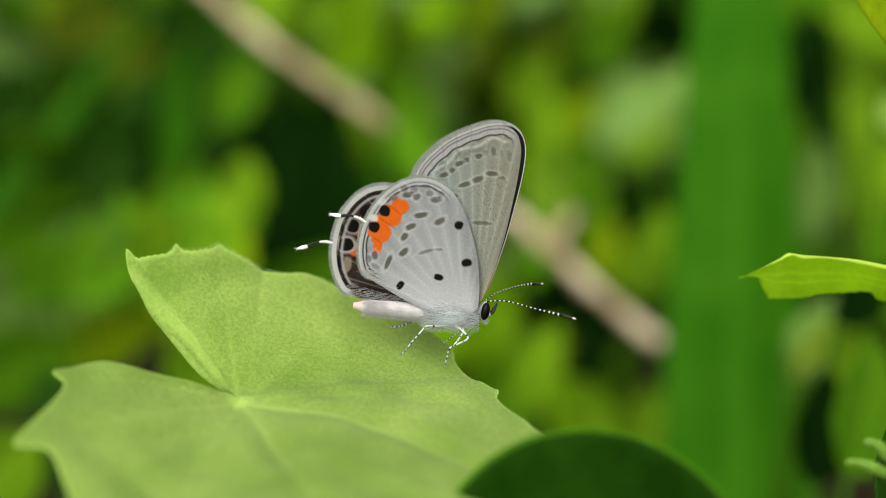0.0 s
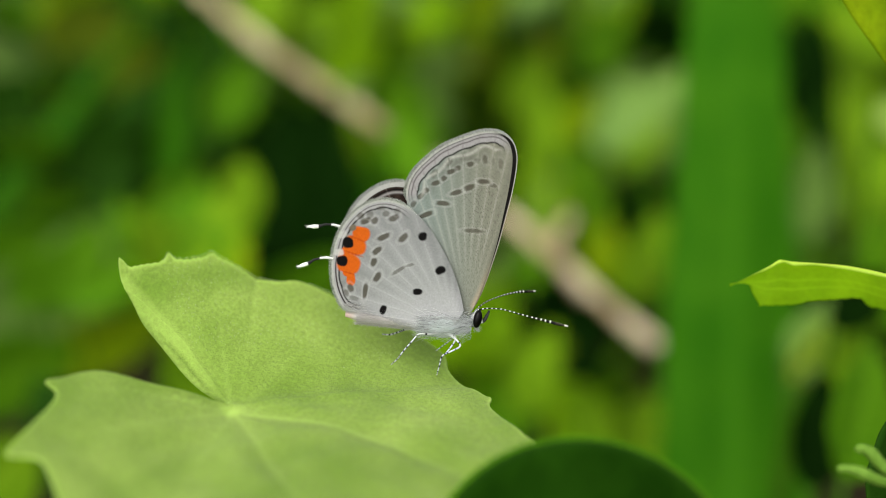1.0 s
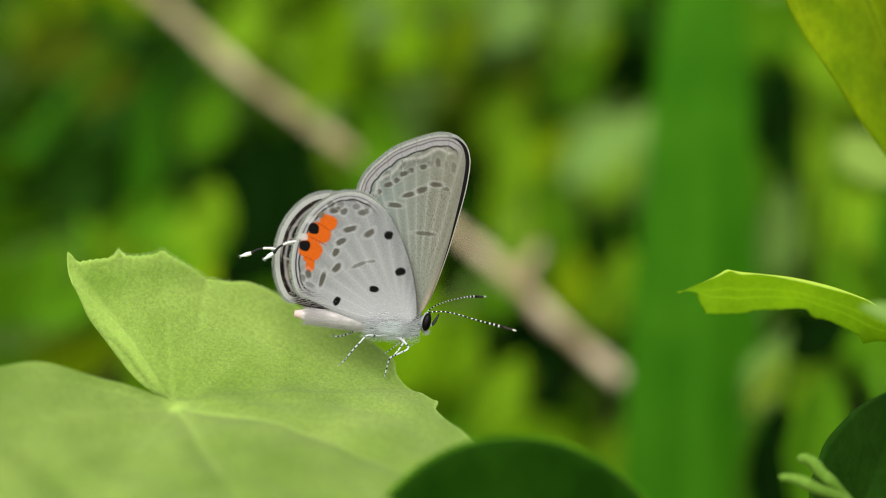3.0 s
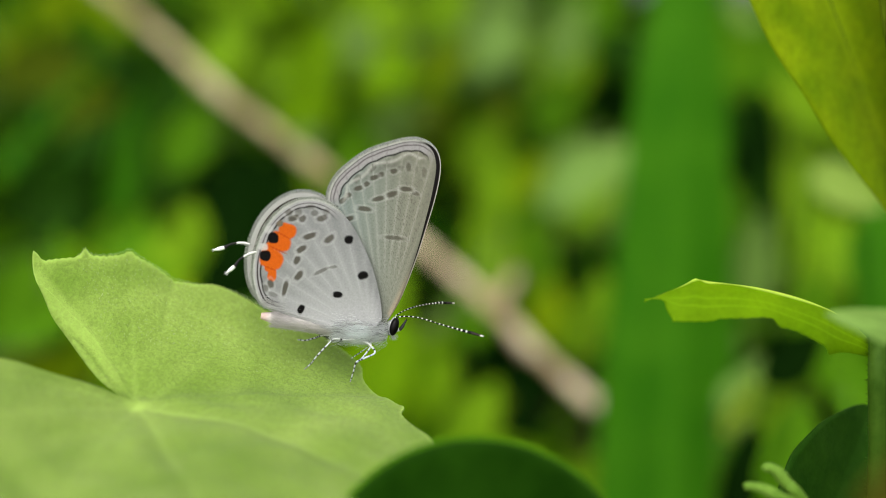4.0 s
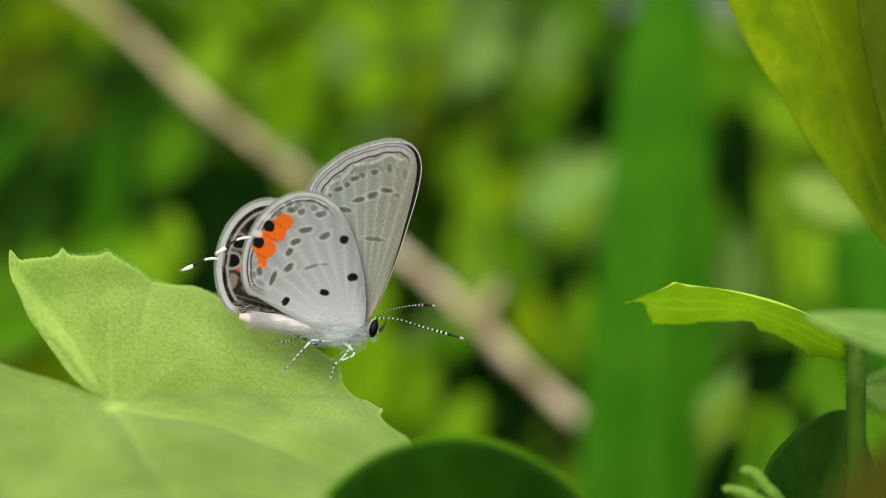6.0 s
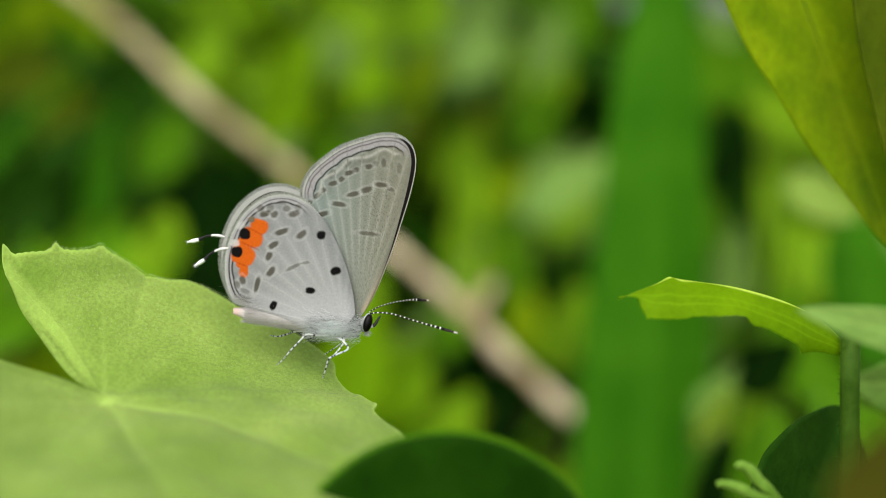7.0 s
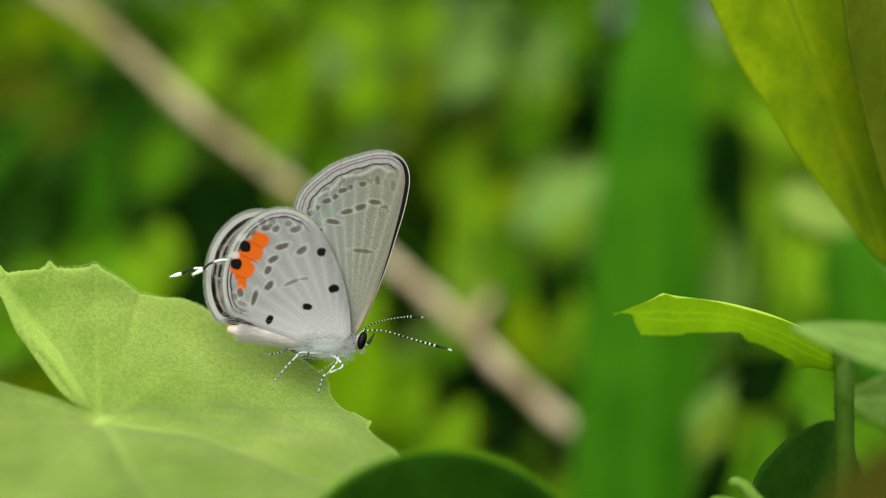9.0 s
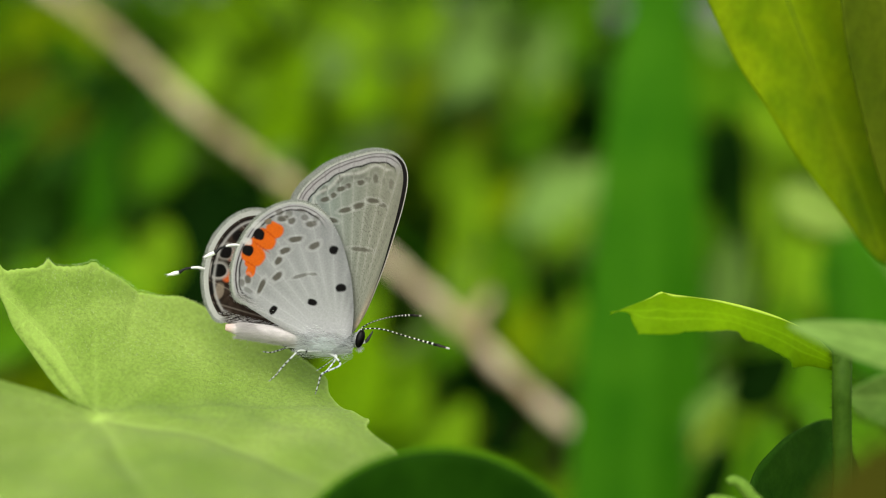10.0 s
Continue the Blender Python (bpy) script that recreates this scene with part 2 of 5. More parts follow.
def lobed_leaf():
    leaf = thing("lobed_leaf", at(*HUB), "light green lobed leaf with toothed edges and a raised back lobe", "leaf")
    # the margin from the back sinus round the back lobe, then the front, then the side lobe
    back = [(-0.05, -0.75), (-0.5, 0.2), (-1.1, 1.1), (-1.8, 1.85), (-2.8, 2.65), (-4.0, 3.45), (-5.5, 4.15), (-7.2, 4.75), (-8.15, 5.0), (-8.3, 5.05), (-8.85, 5.2), (-9.5, 6.1), (-8.6, 5.9), (-7.6, 6.0), (-6.5, 6.25), (-6.0, 6.65), (-5.6, 6.55),
            (-4.7, 6.75), (-3.7, 7.2), (-3.1, 7.65), (-2.4, 7.7), (-1.0, 8.0), (1.4, 8.6), (3.2, 9.4), (5.5, 9.7), (8.9, 9.2), (11.9, 8.6), (13.8, 7.5), (14.2, 6.0), (15.3, 4.7), (16.6, 3.1), (17.1, 2.8), (17.0, 1.5)]
    front = [(18.5, -1.1), (19.1, -2.3), (19.7, -3.3), (18.8, -5.1), (17.1, -8.7), (17.3, -11), (15, -15), (10, -18), (8.5, -21), (6, -20), (2, -18), (-1.5, -19), (-4.0, -16.5), (-6.3, -13.8)]
    side = [(-8.2, -11.4), (-9.1, -11.1), (-10.4, -11.3), (-10.2, -10), (-10.0, -8.8), (-9.7, -6.1), (-9.9, -5.1), (-10.7, -4.6), (-9.9, -3.7), (-9.1, -2.8), (-7.9, -2.1), (-5.0, -1.5), (-2.6, -1.7), (-0.9, -1.45), (-0.12, -1.1)]
    na, nr = 900, 90
    rim = spline(back + front + side, na)
    rim += (0.06 * np.abs(np.sin(np.arange(na) * 0.9 + 0.8 * np.sin(np.arange(na) * 0.13)))[:, None] * rim / (np.linalg.norm(rim, axis=1)[:, None] + 1e-6)) * (np.linalg.norm(rim, axis=1) > 4)[:, None]
    s = np.linspace(0, 1, nr) ** 0.9
    xy = s[:, None, None] * rim[None]
    x, y = xy[..., 0].ravel(), xy[..., 1].ravel()
    z = leaf_height(x, y)
    # veins: shallow troughs with a pale line, from the hub into the lobes
    ends = [((-9.2, 5.9), 0.5, 0.5), ((-3.0, 7.5), 0.2, 0.5), ((7, 9.2), 0.6, 0.25), ((17.4, -9.0), 3.0, 1.0), ((10.0, -17.5), -1.5, 0.8), ((-2, -18), 0.8, 0.3), ((-10.1, -10.9), 0.8, 0.4), ((-10.2, -4.9), -0.3, 0.4), ((18.2, 0.2), 1.5, 0.3)]
    vein = np.zeros(len(x))
    trough = np.zeros(len(x))
    for (ex, ey), bend, weight in ends:
        line = spline([(0.1, -0.8), (ex * 0.5 - ey * 0.02 * bend, ey * 0.5 + ex * 0.02 * bend), (ex, ey)], 60)
        d = np.full(len(x), 9.0)
        for (ax, ay), (bx, by) in zip(line[:-1], line[1:]):
            t = np.clip(((x - ax) * (bx - ax) + (y - ay) * (by - ay)) / ((bx - ax) ** 2 + (by - ay) ** 2), 0, 1)
            d = np.minimum(d, np.hypot(x - ax - t * (bx - ax), y - ay - t * (by - ay)))
        reach = np.hypot(x, y) / np.hypot(ex, ey)
        vein = np.maximum(vein, np.exp(-((d / (0.28 - 0.18 * np.minimum(reach, 1))) ** 2)) * (0.42 - 0.3 * np.minimum(reach, 1)) * weight)
        trough = np.maximum(trough, np.exp(-((d / 1.1) ** 2)) * 0.3 * weight)
    r = np.hypot(x, y)
    hub = np.hypot(x - 0.1, y + 0.8)
    vein = np.maximum(vein, 0.75 * np.exp(-((hub / 0.75) ** 2)))
    z = z - 0.55 * np.exp(-((hub / 2.6) ** 2))
    edge = np.repeat(s, na)
    vein = np.maximum(vein, 0.55 * np.exp(-(((1 - edge) * np.tile(np.linalg.norm(rim, axis=1), nr) / 0.12) ** 2)))
    z = z - trough * np.minimum(r / 3, 1)
    # a pale strip along the back lobe's free edge, turned away from the rest by a soft crease
    free = np.array(back[:11])
    d, along = distance(x, y, free)
    strip = 0.18 + 0.38 * along
    on = (y > -0.6) * (x < 0.2) * smooth_step(along, 0.12, 0.5)
    z -= 0.22 * np.exp(-(((d - strip) / 0.22) ** 2)) * on
    vein = np.maximum(vein, 0.26 * smooth_step(-d, -1.1 * strip, -0.6 * strip) * on)
    z += 0.12 * np.sin(x * 0.9 + 1.3 * np.sin(y * 0.6)) * np.sin(y * 0.8 + 0.5) * np.minimum(r / 4, 1)
    n = len(x)
    v = np.vstack([np.stack([x, y, z], 1), np.stack([x, y, z - 0.14], 1)])
    top = grid_faces(nr, na)
    f = np.vstack([top, grid_faces(nr, na, n, True)])
    o = (nr - 1) * na
    # the rim has verts of its own, so that the blade stays evenly shaded up to its edge
    side_faces = np.array([[2 * n + j, 2 * n + na + j, 2 * n + na + j + 1, 2 * n + j + 1] for j in range(na - 1)])
    v = np.vstack([v, v[o:o + na], v[n + o:n + o + na]])
    blade = make("blade", v, np.vstack([f, side_faces]), PERCH, vein=np.r_[vein, vein * 0, np.full(2 * na, 0.5)])
    part(blade, leaf)
    # fine down on the back lobe's rim and blade
    k = np.where((rim[:, 1] > 6.3) & (rim[:, 0] > -6.6) & (rim[:, 0] < 12))[0]
    k = rng.choice(k, 900)
    root = np.stack([rim[k, 0], rim[k, 1], leaf_height(rim[k, 0], rim[k, 1])], 1)
    way = np.stack([rim[k, 0] * 0.05, rim[k, 1] * 0.05, np.ones(len(k))], 1) + rng.normal(0, 0.35, (len(k), 3))
    v, f = hairs(root, way, rng.uniform(0.08, 0.2, len(k)), 0.012)
    part(make("down", v, f, FUZZ, False, tone=np.tile((0.42, 0.55, 0.22), (len(v), 1))), leaf)
    # scattered short hairs that stand on the back lobe's blade
    m = 1500
    k = rng.choice(np.where((rim[:, 1] > 6.2) & (rim[:, 0] > -6.6) & (rim[:, 0] < 13))[0], m)
    q = rim[k] * np.sqrt(rng.uniform(0.25, 1.0, m))[:, None]
    root = np.stack([q[:, 0], q[:, 1], leaf_height(q[:, 0], q[:, 1]) - 0.03], 1)
    way = np.array((0.1, -0.9, 0.5)) + rng.normal(0, 0.4, (m, 3))
    v, f = hairs(root, way, rng.uniform(0.06, 0.2, m), 0.014)
    part(make("down", v, f, FUZZ, False, tone=np.tile((0.50, 0.60, 0.28), (len(v), 1))), leaf)
    # the stalk drops from the hub to the ground
    v, f = tube([(0.2, 0.3, -0.75), (0, 2, -4), (-1, 10, -18), (0, 30, -75), (2, 45, -150)], [0.7, 0.75, 0.8, 0.9, 1.1], 40, 10)
    part(make("stalk", v, f, STEM), leaf)
    return leaf


lobed_leaf()


# ---- the butterfly ----
def mark(x, z, rx, rz, turn=0.0, colour=(0.2, 0.18, 0.15), strength=1.0, soft=0.25):
    return (x, z, rx, rz, turn, colour, strength, soft)


DASH = (0.056, 0.050, 0.036)
BLACK = (0.003, 0.0025, 0.0025)
ORANGE = (0.46, 0.084, 0.005)


def lay(col, mask, colour):
    m = np.clip(mask, 0, 1)[:, None]
    return col * (1 - m) + np.asarray(colour) * m


def smooth(a, b, x):
    t = np.clip((x - a) / (b - a), 0, 1)
    return t * t * (3 - 2 * t)


def lay_marks(col, x, z, marks):
    for mx, mz, rx, rz, turn, colour, strength, soft in marks:
        c, s = math.cos(radians(turn)), math.sin(radians(turn))
        u, w = (x - mx) * c + (z - mz) * s, -(x - mx) * s + (z - mz) * c
        q = np.arctan2(w / rz, u / rx)
        rough = 0.35 if colour is BLACK else 0.5
        wob = 1 + rough * (0.09 * np.sin(3 * q + mx * 9) + 0.07 * np.sin(2 * q + mz * 7) + 0.05 * np.sin(5 * q + mx * 23))
        d = (np.abs(u / rx) ** 2.5 + np.abs(w / rz) ** 2.5) ** 0.4 * wob
        if colour is DASH:
            # pale scales edge each dash
            col = lay(col, 0.22 * strength * np.exp(-(((d - 1.5) / 0.32) ** 2)), (0.46, 0.46, 0.44))
        col = lay(col, strength * (1 - smooth(1 - soft, 1 + soft, d)), colour)
    return col


def wing(name, outline, centre, margin, hem, paint_out, paint_in, out, butterfly, hinge=(0.0, 0.0), veins=(), na=300, nr=170, label=""):
    """A wing as a thin two-sided sheet in the x-z plane. out is -1 where its underside faces -y, 1 where it faces +y."""
    rim = spline(outline, na)
    c = np.asarray(centre)
    s = 1 - (1 - np.linspace(0.0, 1, nr)) ** 1.25
    xz = c + s[:, None, None] * (rim - c)[None]
    x, z = xz[..., 0].ravel(), xz[..., 1].ravel()
    lo, hi = margin
    line = rim[int(lo * (na - 1)):int(hi * (na - 1)) + 1][::2]
    d, along = distance(x, z, line)
    ang = np.degrees(np.arctan2(z - c[1], x - c[0]))
    reach = np.repeat(s, na)
    ridge = np.zeros(len(x))
    for a in veins:
        width = 0.045 + 0.02 * (1 - reach)
        off = (ang - a + 180) % 360 - 180
        ridge = np.maximum(ridge, np.exp(-((np.radians(off) * np.hypot(x - c[0], z - c[1]) / width) ** 2)) * smooth(0.18, 0.45, reach))
    tone_out = paint_out(x, z, d, along, ridge, reach)
    tone_in = paint_in(x, z, d, along, ridge, reach)
    bow = 0.12 * np.sin(np.pi * np.clip(reach, 0, 1)) + 0.012 * ridge
    y = out * (bow + 0.03)
    hx, hz = hinge
    V = np.vstack([np.stack([x - hx, y, z - hz], 1), np.stack([x - hx, y - out * 0.05, z - hz], 1)])
    n = len(x)
    flip = out < 0
    f = np.vstack([grid_faces(nr, na, 0, flip), grid_faces(nr, na, n, not flip)])
    o = (nr - 1) * na
    rimf = np.array([[o + j, n + o + j, n + o + j + 1, o + j + 1] for j in range(na - 1)])
    ob = make(name, V, np.vstack([f, rimf]), WING, tone=np.vstack([tone_out, tone_in]))
    part(ob, butterfly, label)
    # the scale fringe along the outer margin
    m = 4200
    lo, hi = hem
    k = lo + (hi - lo) * np.sort(rng.random(m))
    p = np.stack([np.interp(k, np.linspace(0, 1, na), rim[:, i]) for i in (0, 1)], 1)
    q = np.stack([np.interp(np.minimum(k + 0.004, 1), np.linspace(0, 1, na), rim[:, i]) for i in (0, 1)], 1)
    t = q - p
    nrm = np.stack([t[:, 1], -t[:, 0]], 1)
    nrm *= np.sign(np.sum(nrm * (p - c), 1))[:, None]
    nrm /= np.linalg.norm(nrm, axis=1)[:, None] + 1e-9
    root = np.stack([p[:, 0] - hx - 0.06 * nrm[:, 0], rng.normal(0, 0.02, m), p[:, 1] - hz - 0.06 * nrm[:, 1]], 1)
    way = np.stack([nrm[:, 0], rng.normal(0, 0.2, m), nrm[:, 1]], 1) + rng.normal(0, 0.10, (m, 3))
    v, fh = hairs(root, way, rng.uniform(0.14, 0.30, m) * smooth(lo, lo + 0.03, k) * (1 - 0.9 * smooth(hi - 0.10, hi, k)), 0.013)
    shade = np.repeat(rng.uniform(0.22, 0.48, m), 4)[:, None] * np.array([0.94, 1.0, 0.88])
    part(make("fringe", v, fh, FUZZ, False, tone=shade), ob, "pale hair-like fringe")
    return ob


FW_OUTLINE = [(0.71, 2.99), (-0.71, 6.27), (-2.04, 9.30), (-2.47, 10.67), (-2.58, 11.83), (-2.15, 12.92), (-1.33, 13.81), (-0.01, 14.82), (1.93, 15.59), (3.09, 15.82), (4.06, 15.67), (4.72, 15.20), (5.04, 14.47), (5.08, 13.46), (4.82, 11.83), (4.33, 9.89), (3.68, 7.53), (2.75, 4.85), (2.04, 3.47)]
FW_CENTRE = (1.57, 2.79)
FW_DASHES = [
    mark(3.42, 12.07, 0.237, 0.119, -12, DASH, 0.6), mark(2.76, 12.34, 0.395, 0.158, -4, DASH, 0.85), mark(1.78, 11.95, 0.395, 0.178, 18, DASH, 0.85), mark(0.89, 11.60, 0.395, 0.158, 18, DASH, 0.85),
    mark(-0.05, 10.86, 0.435, 0.158, -4, DASH, 0.85), mark(-1.22, 10.08, 0.514, 0.158, 22, DASH, 0.9), mark(2.07, 8.95, 0.632, 0.138, -3, DASH, 0.7),
]
FW_ROW = [
    mark(2.87, 13.85, 0.158, 0.277, 10, DASH, 0.55), mark(2.32, 13.77, 0.198, 0.158, 0, DASH, 0.3), mark(1.86, 13.54, 0.237, 0.158, 15, DASH, 0.8), mark(1.00, 13.27, 0.198, 0.158, 20, DASH, 0.8), mark(0.53, 13.04, 0.277, 0.158, 15, DASH, 0.85), mark(0.03, 12.57, 0.198, 0.158, 40, DASH, 0.8), mark(-0.52, 12.26, 0.277, 0.158, 15, DASH, 0.85),
    mark(-1.18, 11.76, 0.198, 0.158, 40, DASH, 0.8), mark(-1.57, 11.37, 0.277, 0.158, 40, DASH, 0.8), mark(-2.08, 10.82, 0.237, 0.158, 60, DASH, 0.7), mark(3.96, 13.54, 0.158, 0.316, 0, DASH, 0.35), mark(3.41, 13.70, 0.119, 0.277, 0, DASH, 0.25),
    mark(-0.63, 12.92, 0.198, 0.316, -30, DASH, 0.5), mark(0.38, 13.70, 0.198, 0.316, -30, DASH, 0.5), mark(1.35, 14.08, 0.198, 0.316, -20, DASH, 0.3),
]
FW_MARKS = FW_DASHES + FW_ROW
GREY = np.array((0.174, 0.181, 0.152))


def forewing_under(x, z, d, along, ridge, reach):
    col = np.tile(GREY, (len(x), 1)) * (1.17 - 0.27 * reach)[:, None]
    # shading of the folds between the veins, painted into the tone
    pleat_shade = np.cos(2 * np.pi * (np.degrees(np.arctan2(z - FW_CENTRE[1], x - FW_CENTRE[0])) - 76) / 5)
    col *= (1 + 0.08 * pleat_shade * smooth(0.2, 0.5, reach))[:, None]
    # violet-grey towards the hind margin, warm towards the leading edge
    side = smooth(-2.5, 4.0, x)[:, None]
    col = col * ((1 - side) * np.array((1.06, 1.22, 1.32)) + side * np.array((1.02, 0.98, 0.90)))
    col = lay(col, 0.22 * ridge, (0.38, 0.375, 0.345))
    col = lay_marks(col, x, z, FW_MARKS)
    scallop = 0.08 * np.abs(np.sin(along * 50))
    fade = smooth(0.0, 0.05, along) * (1 - smooth(0.42, 0.52, along))
    col = lay(col, fade * smooth(0.80, 0.74, d), (0.265, 0.255, 0.255))
    # smoky ground of the submarginal row, parted by the veins
    col = lay(col, 0.30 * np.exp(-(((d - 1.5) / 0.4) ** 2)) * fade * (1 - ridge) * (1 - smooth(0.3, 0.42, along)), DASH)
    col = lay(col, 0.45 * np.exp(-(((d - 1.12 + 0.12 * np.cos(along * 52)) / 0.12) ** 2)) * fade * (1 - ridge), (0.46, 0.45, 0.41))
    line = np.exp(-(((d - 0.86 + scallop) / 0.055) ** 2))
    col = lay(col, line * fade, (0.007, 0.006, 0.006))
    col = lay(col, 0.9 * np.exp(-(((d - 0.44 + 0.5 * scallop) / 0.05) ** 2)) * fade, (0.08, 0.07, 0.07))
    col = lay(col, 0.8 * np.exp(-(((d - 0.20) / 0.045) ** 2)) * fade, (0.09, 0.085, 0.08))
    col = lay(col, fade * smooth(0.18, 0.12, d), (0.33, 0.335, 0.30))
    col = lay(col, 0.40 * ridge * fade * smooth(0.86, 0.74, d), (0.13, 0.12, 0.12))
    # the dark band inside the leading edge
    lead = smooth(0.385, 0.44, along) * (1 - smooth(0.80, 0.92, along))
    width = 0.20 * smooth(0.38, 0.50, along) * (1 - smooth(0.56, 0.84, along)) + 0.07
    col = lay(col, lead * smooth(width + 0.10, width + 0.04, d) * smooth(0.05, 0.11, d), (0.006, 0.005, 0.005))
    col = lay(col, 0.7 * smooth(0.45, 0.5, along) * smooth(0.07, 0.03, d), (0.52, 0.48, 0.43))
    tail = smooth(0.82, 0.97, along) * smooth(0.5, 0.1, d)
    col = lay(col, 0.6 * tail, (0.36, 0.27, 0.18))
    # dark scales sprinkled over the lower leading half
    dots = (np.random.default_rng(5).random(len(x)) < 0.16) * smooth(-1.0, 3.0, x) * smooth(0.95, 0.6, reach)
    return lay(col, 0.5 * dots, (0.07, 0.06, 0.045))


def brown_upper(x, z, d, along, ridge, reach):
    col = np.tile((0.055, 0.042, 0.034), (len(x), 1))
    col = lay(col, 0.5 * ridge, (0.10, 0.08, 0.06))
    return lay(col, smooth(0.3, 0.2, d), (0.38, 0.385, 0.36))


HW_OUTLINE = [(-1.15, 1.88), (-2.92, 2.27), (-4.89, 2.79), (-6.46, 3.27), (-7.32, 3.55), (-7.71, 4.02), (-8.02, 4.73), (-8.21, 5.60), (-8.24, 6.63), (-8.07, 7.65), (-7.75, 8.67), (-7.20, 9.61), (-6.45, 10.39), (-5.55, 10.94), (-4.53, 11.13), (-3.48, 10.94), (-2.51, 10.35), (-1.65, 9.46), (-0.75, 8.08), (0.03, 6.51), (0.63, 4.73), (0.90, 3.35)]
HW_CENTRE = (0.16, 2.27)
HINGE = (-0.20, 1.60)
HW_PATCH = [
    mark(-6.07, 8.79, 0.593, 0.514, -22, ORANGE, 1, 0.12), mark(-6.54, 7.97, 0.751, 0.613, -22, ORANGE, 1, 0.12), mark(-6.98, 6.75, 0.791, 0.672, -16, ORANGE, 1, 0.12), mark(-6.87, 5.68, 0.316, 0.435, 0, ORANGE, 1, 0.15), mark(-7.29, 7.42, 0.474, 0.356, 60, ORANGE, 1, 0.15), mark(-7.07, 6.16, 0.356, 0.316, 0, ORANGE, 1, 0.15),
    mark(-6.63, 7.42, 0.711, 0.059, -20, (0.30, 0.04, 0.002), 0.7), mark(-6.34, 8.44, 0.632, 0.055, -24, (0.30, 0.04, 0.002), 0.6), mark(-7.07, 6.12, 0.474, 0.055, -16, (0.30, 0.04, 0.002), 0.6),
]
HW_SPOTS = [
    mark(-7.64, 7.53, 0.316, 0.237, 0, (0.42, 0.42, 0.40), 0.8), mark(-7.36, 8.75, 0.316, 0.237, 30, (0.42, 0.42, 0.40), 0.6),
    mark(-7.01, 8.20, 0.375, 0.375, 0, BLACK, 1, 0.12), mark(-7.45, 6.94, 0.375, 0.375, 0, BLACK, 1, 0.12),
    mark(-1.85, 8.55, 0.296, 0.296, 0, BLACK, 1, 0.2), mark(-0.67, 6.20, 0.356, 0.277, 25, BLACK, 1, 0.2), mark(-2.28, 4.73, 0.336, 0.217, 0, BLACK, 1, 0.2), mark(-4.69, 3.51, 0.217, 0.336, -25, BLACK, 1, 0.2),
]
HW_DASHES = [
    mark(-4.54, 8.55, 0.435, 0.182, 22, DASH, 0.9), mark(-5.02, 7.61, 0.356, 0.182, 35, DASH, 0.9), mark(-5.26, 6.83, 0.182, 0.296, -20, DASH, 0.9), mark(-5.03, 5.80, 0.198, 0.356, -30, DASH, 0.9), mark(-5.90, 4.85, 0.158, 0.514, -8, DASH, 0.9), mark(-3.18, 8.48, 0.375, 0.198, 40, DASH, 0.85),
    mark(-3.54, 6.24, 0.514, 0.119, 32, DASH, 0.6), mark(-2.75, 6.59, 0.277, 0.099, 10, DASH, 0.5),
]
HW_CRESCENTS = [
    mark(-6.65, 9.22, 0.237, 0.198, 30, (0.12, 0.10, 0.07)), mark(-5.75, 9.69, 0.356, 0.198, 20, DASH, 0.9), mark(-5.44, 10.08, 0.237, 0.237, 0, DASH, 0.5), mark(-5.13, 9.69, 0.237, 0.198, 50, DASH, 0.8), mark(-6.10, 10.04, 0.237, 0.198, 30, DASH, 0.6), mark(-3.80, 9.85, 0.356, 0.198, 25, DASH, 0.8), mark(-4.34, 10.16, 0.237, 0.198, -20, DASH, 0.5), mark(-4.65, 10.55, 0.277, 0.158, 0, DASH, 0.3), mark(-3.56, 10.31, 0.237, 0.198, 40, DASH, 0.35),
    mark(-6.92, 5.05, 0.198, 0.277, 20, DASH, 0.8), mark(-7.23, 4.73, 0.158, 0.237, 30, DASH, 0.6), mark(-6.69, 4.34, 0.316, 0.158, -15, DASH, 0.4),
]
HW_MARKS = HW_PATCH + HW_SPOTS + HW_DASHES + HW_CRESCENTS
PALEGREY = np.array((0.278, 0.284, 0.282))


def hindwing_under(x, z, d, along, ridge, reach):
    col = np.tile(PALEGREY, (len(x), 1))
    # the pleats' light and dark sides are painted, not modelled
    pleat_shade = np.cos(2 * np.pi * (np.degrees(np.arctan2(z - HW_CENTRE[1], x - HW_CENTRE[0])) - 108) / 9)
    col *= (0.98 + 0.06 * pleat_shade * smooth(0.2, 0.5, reach) - 0.26 * smooth(0.3, 0.95, reach))[:, None]
    col = lay(col, 0.12 * ridge, (0.44, 0.44, 0.435))
    # whiter, lilac-tinged hairs towards the body
    col = lay(col, 0.55 * smooth(6.0, 2.6, z - 0.12 * x), (0.43, 0.425, 0.44))
    fade = smooth(0.0, 0.06, along) * (1 - smooth(0.74, 0.86, along))
    col = lay(col, fade * smooth(0.58, 0.52, d), (0.285, 0.28, 0.285))
    scallop = 0.06 * np.abs(np.sin(along * 34))
    col = lay(col, np.exp(-(((d - 0.60 + scallop) / 0.062) ** 2)) * fade, (0.007, 0.006, 0.006))
    col = lay(col, 0.85 * np.exp(-(((d - 0.32) / 0.045) ** 2)) * fade, (0.07, 0.065, 0.065))
    low = smooth(0.45, 0.2, along) * fade
    col = lay(col, 0.9 * low * smooth(0.07, 0.03, abs(d - 0.34)), (0.03, 0.025, 0.025))
    col = lay(col, fade * smooth(0.20, 0.12, d), (0.33, 0.34, 0.31))
    return lay_marks(col, x, z, HW_MARKS)


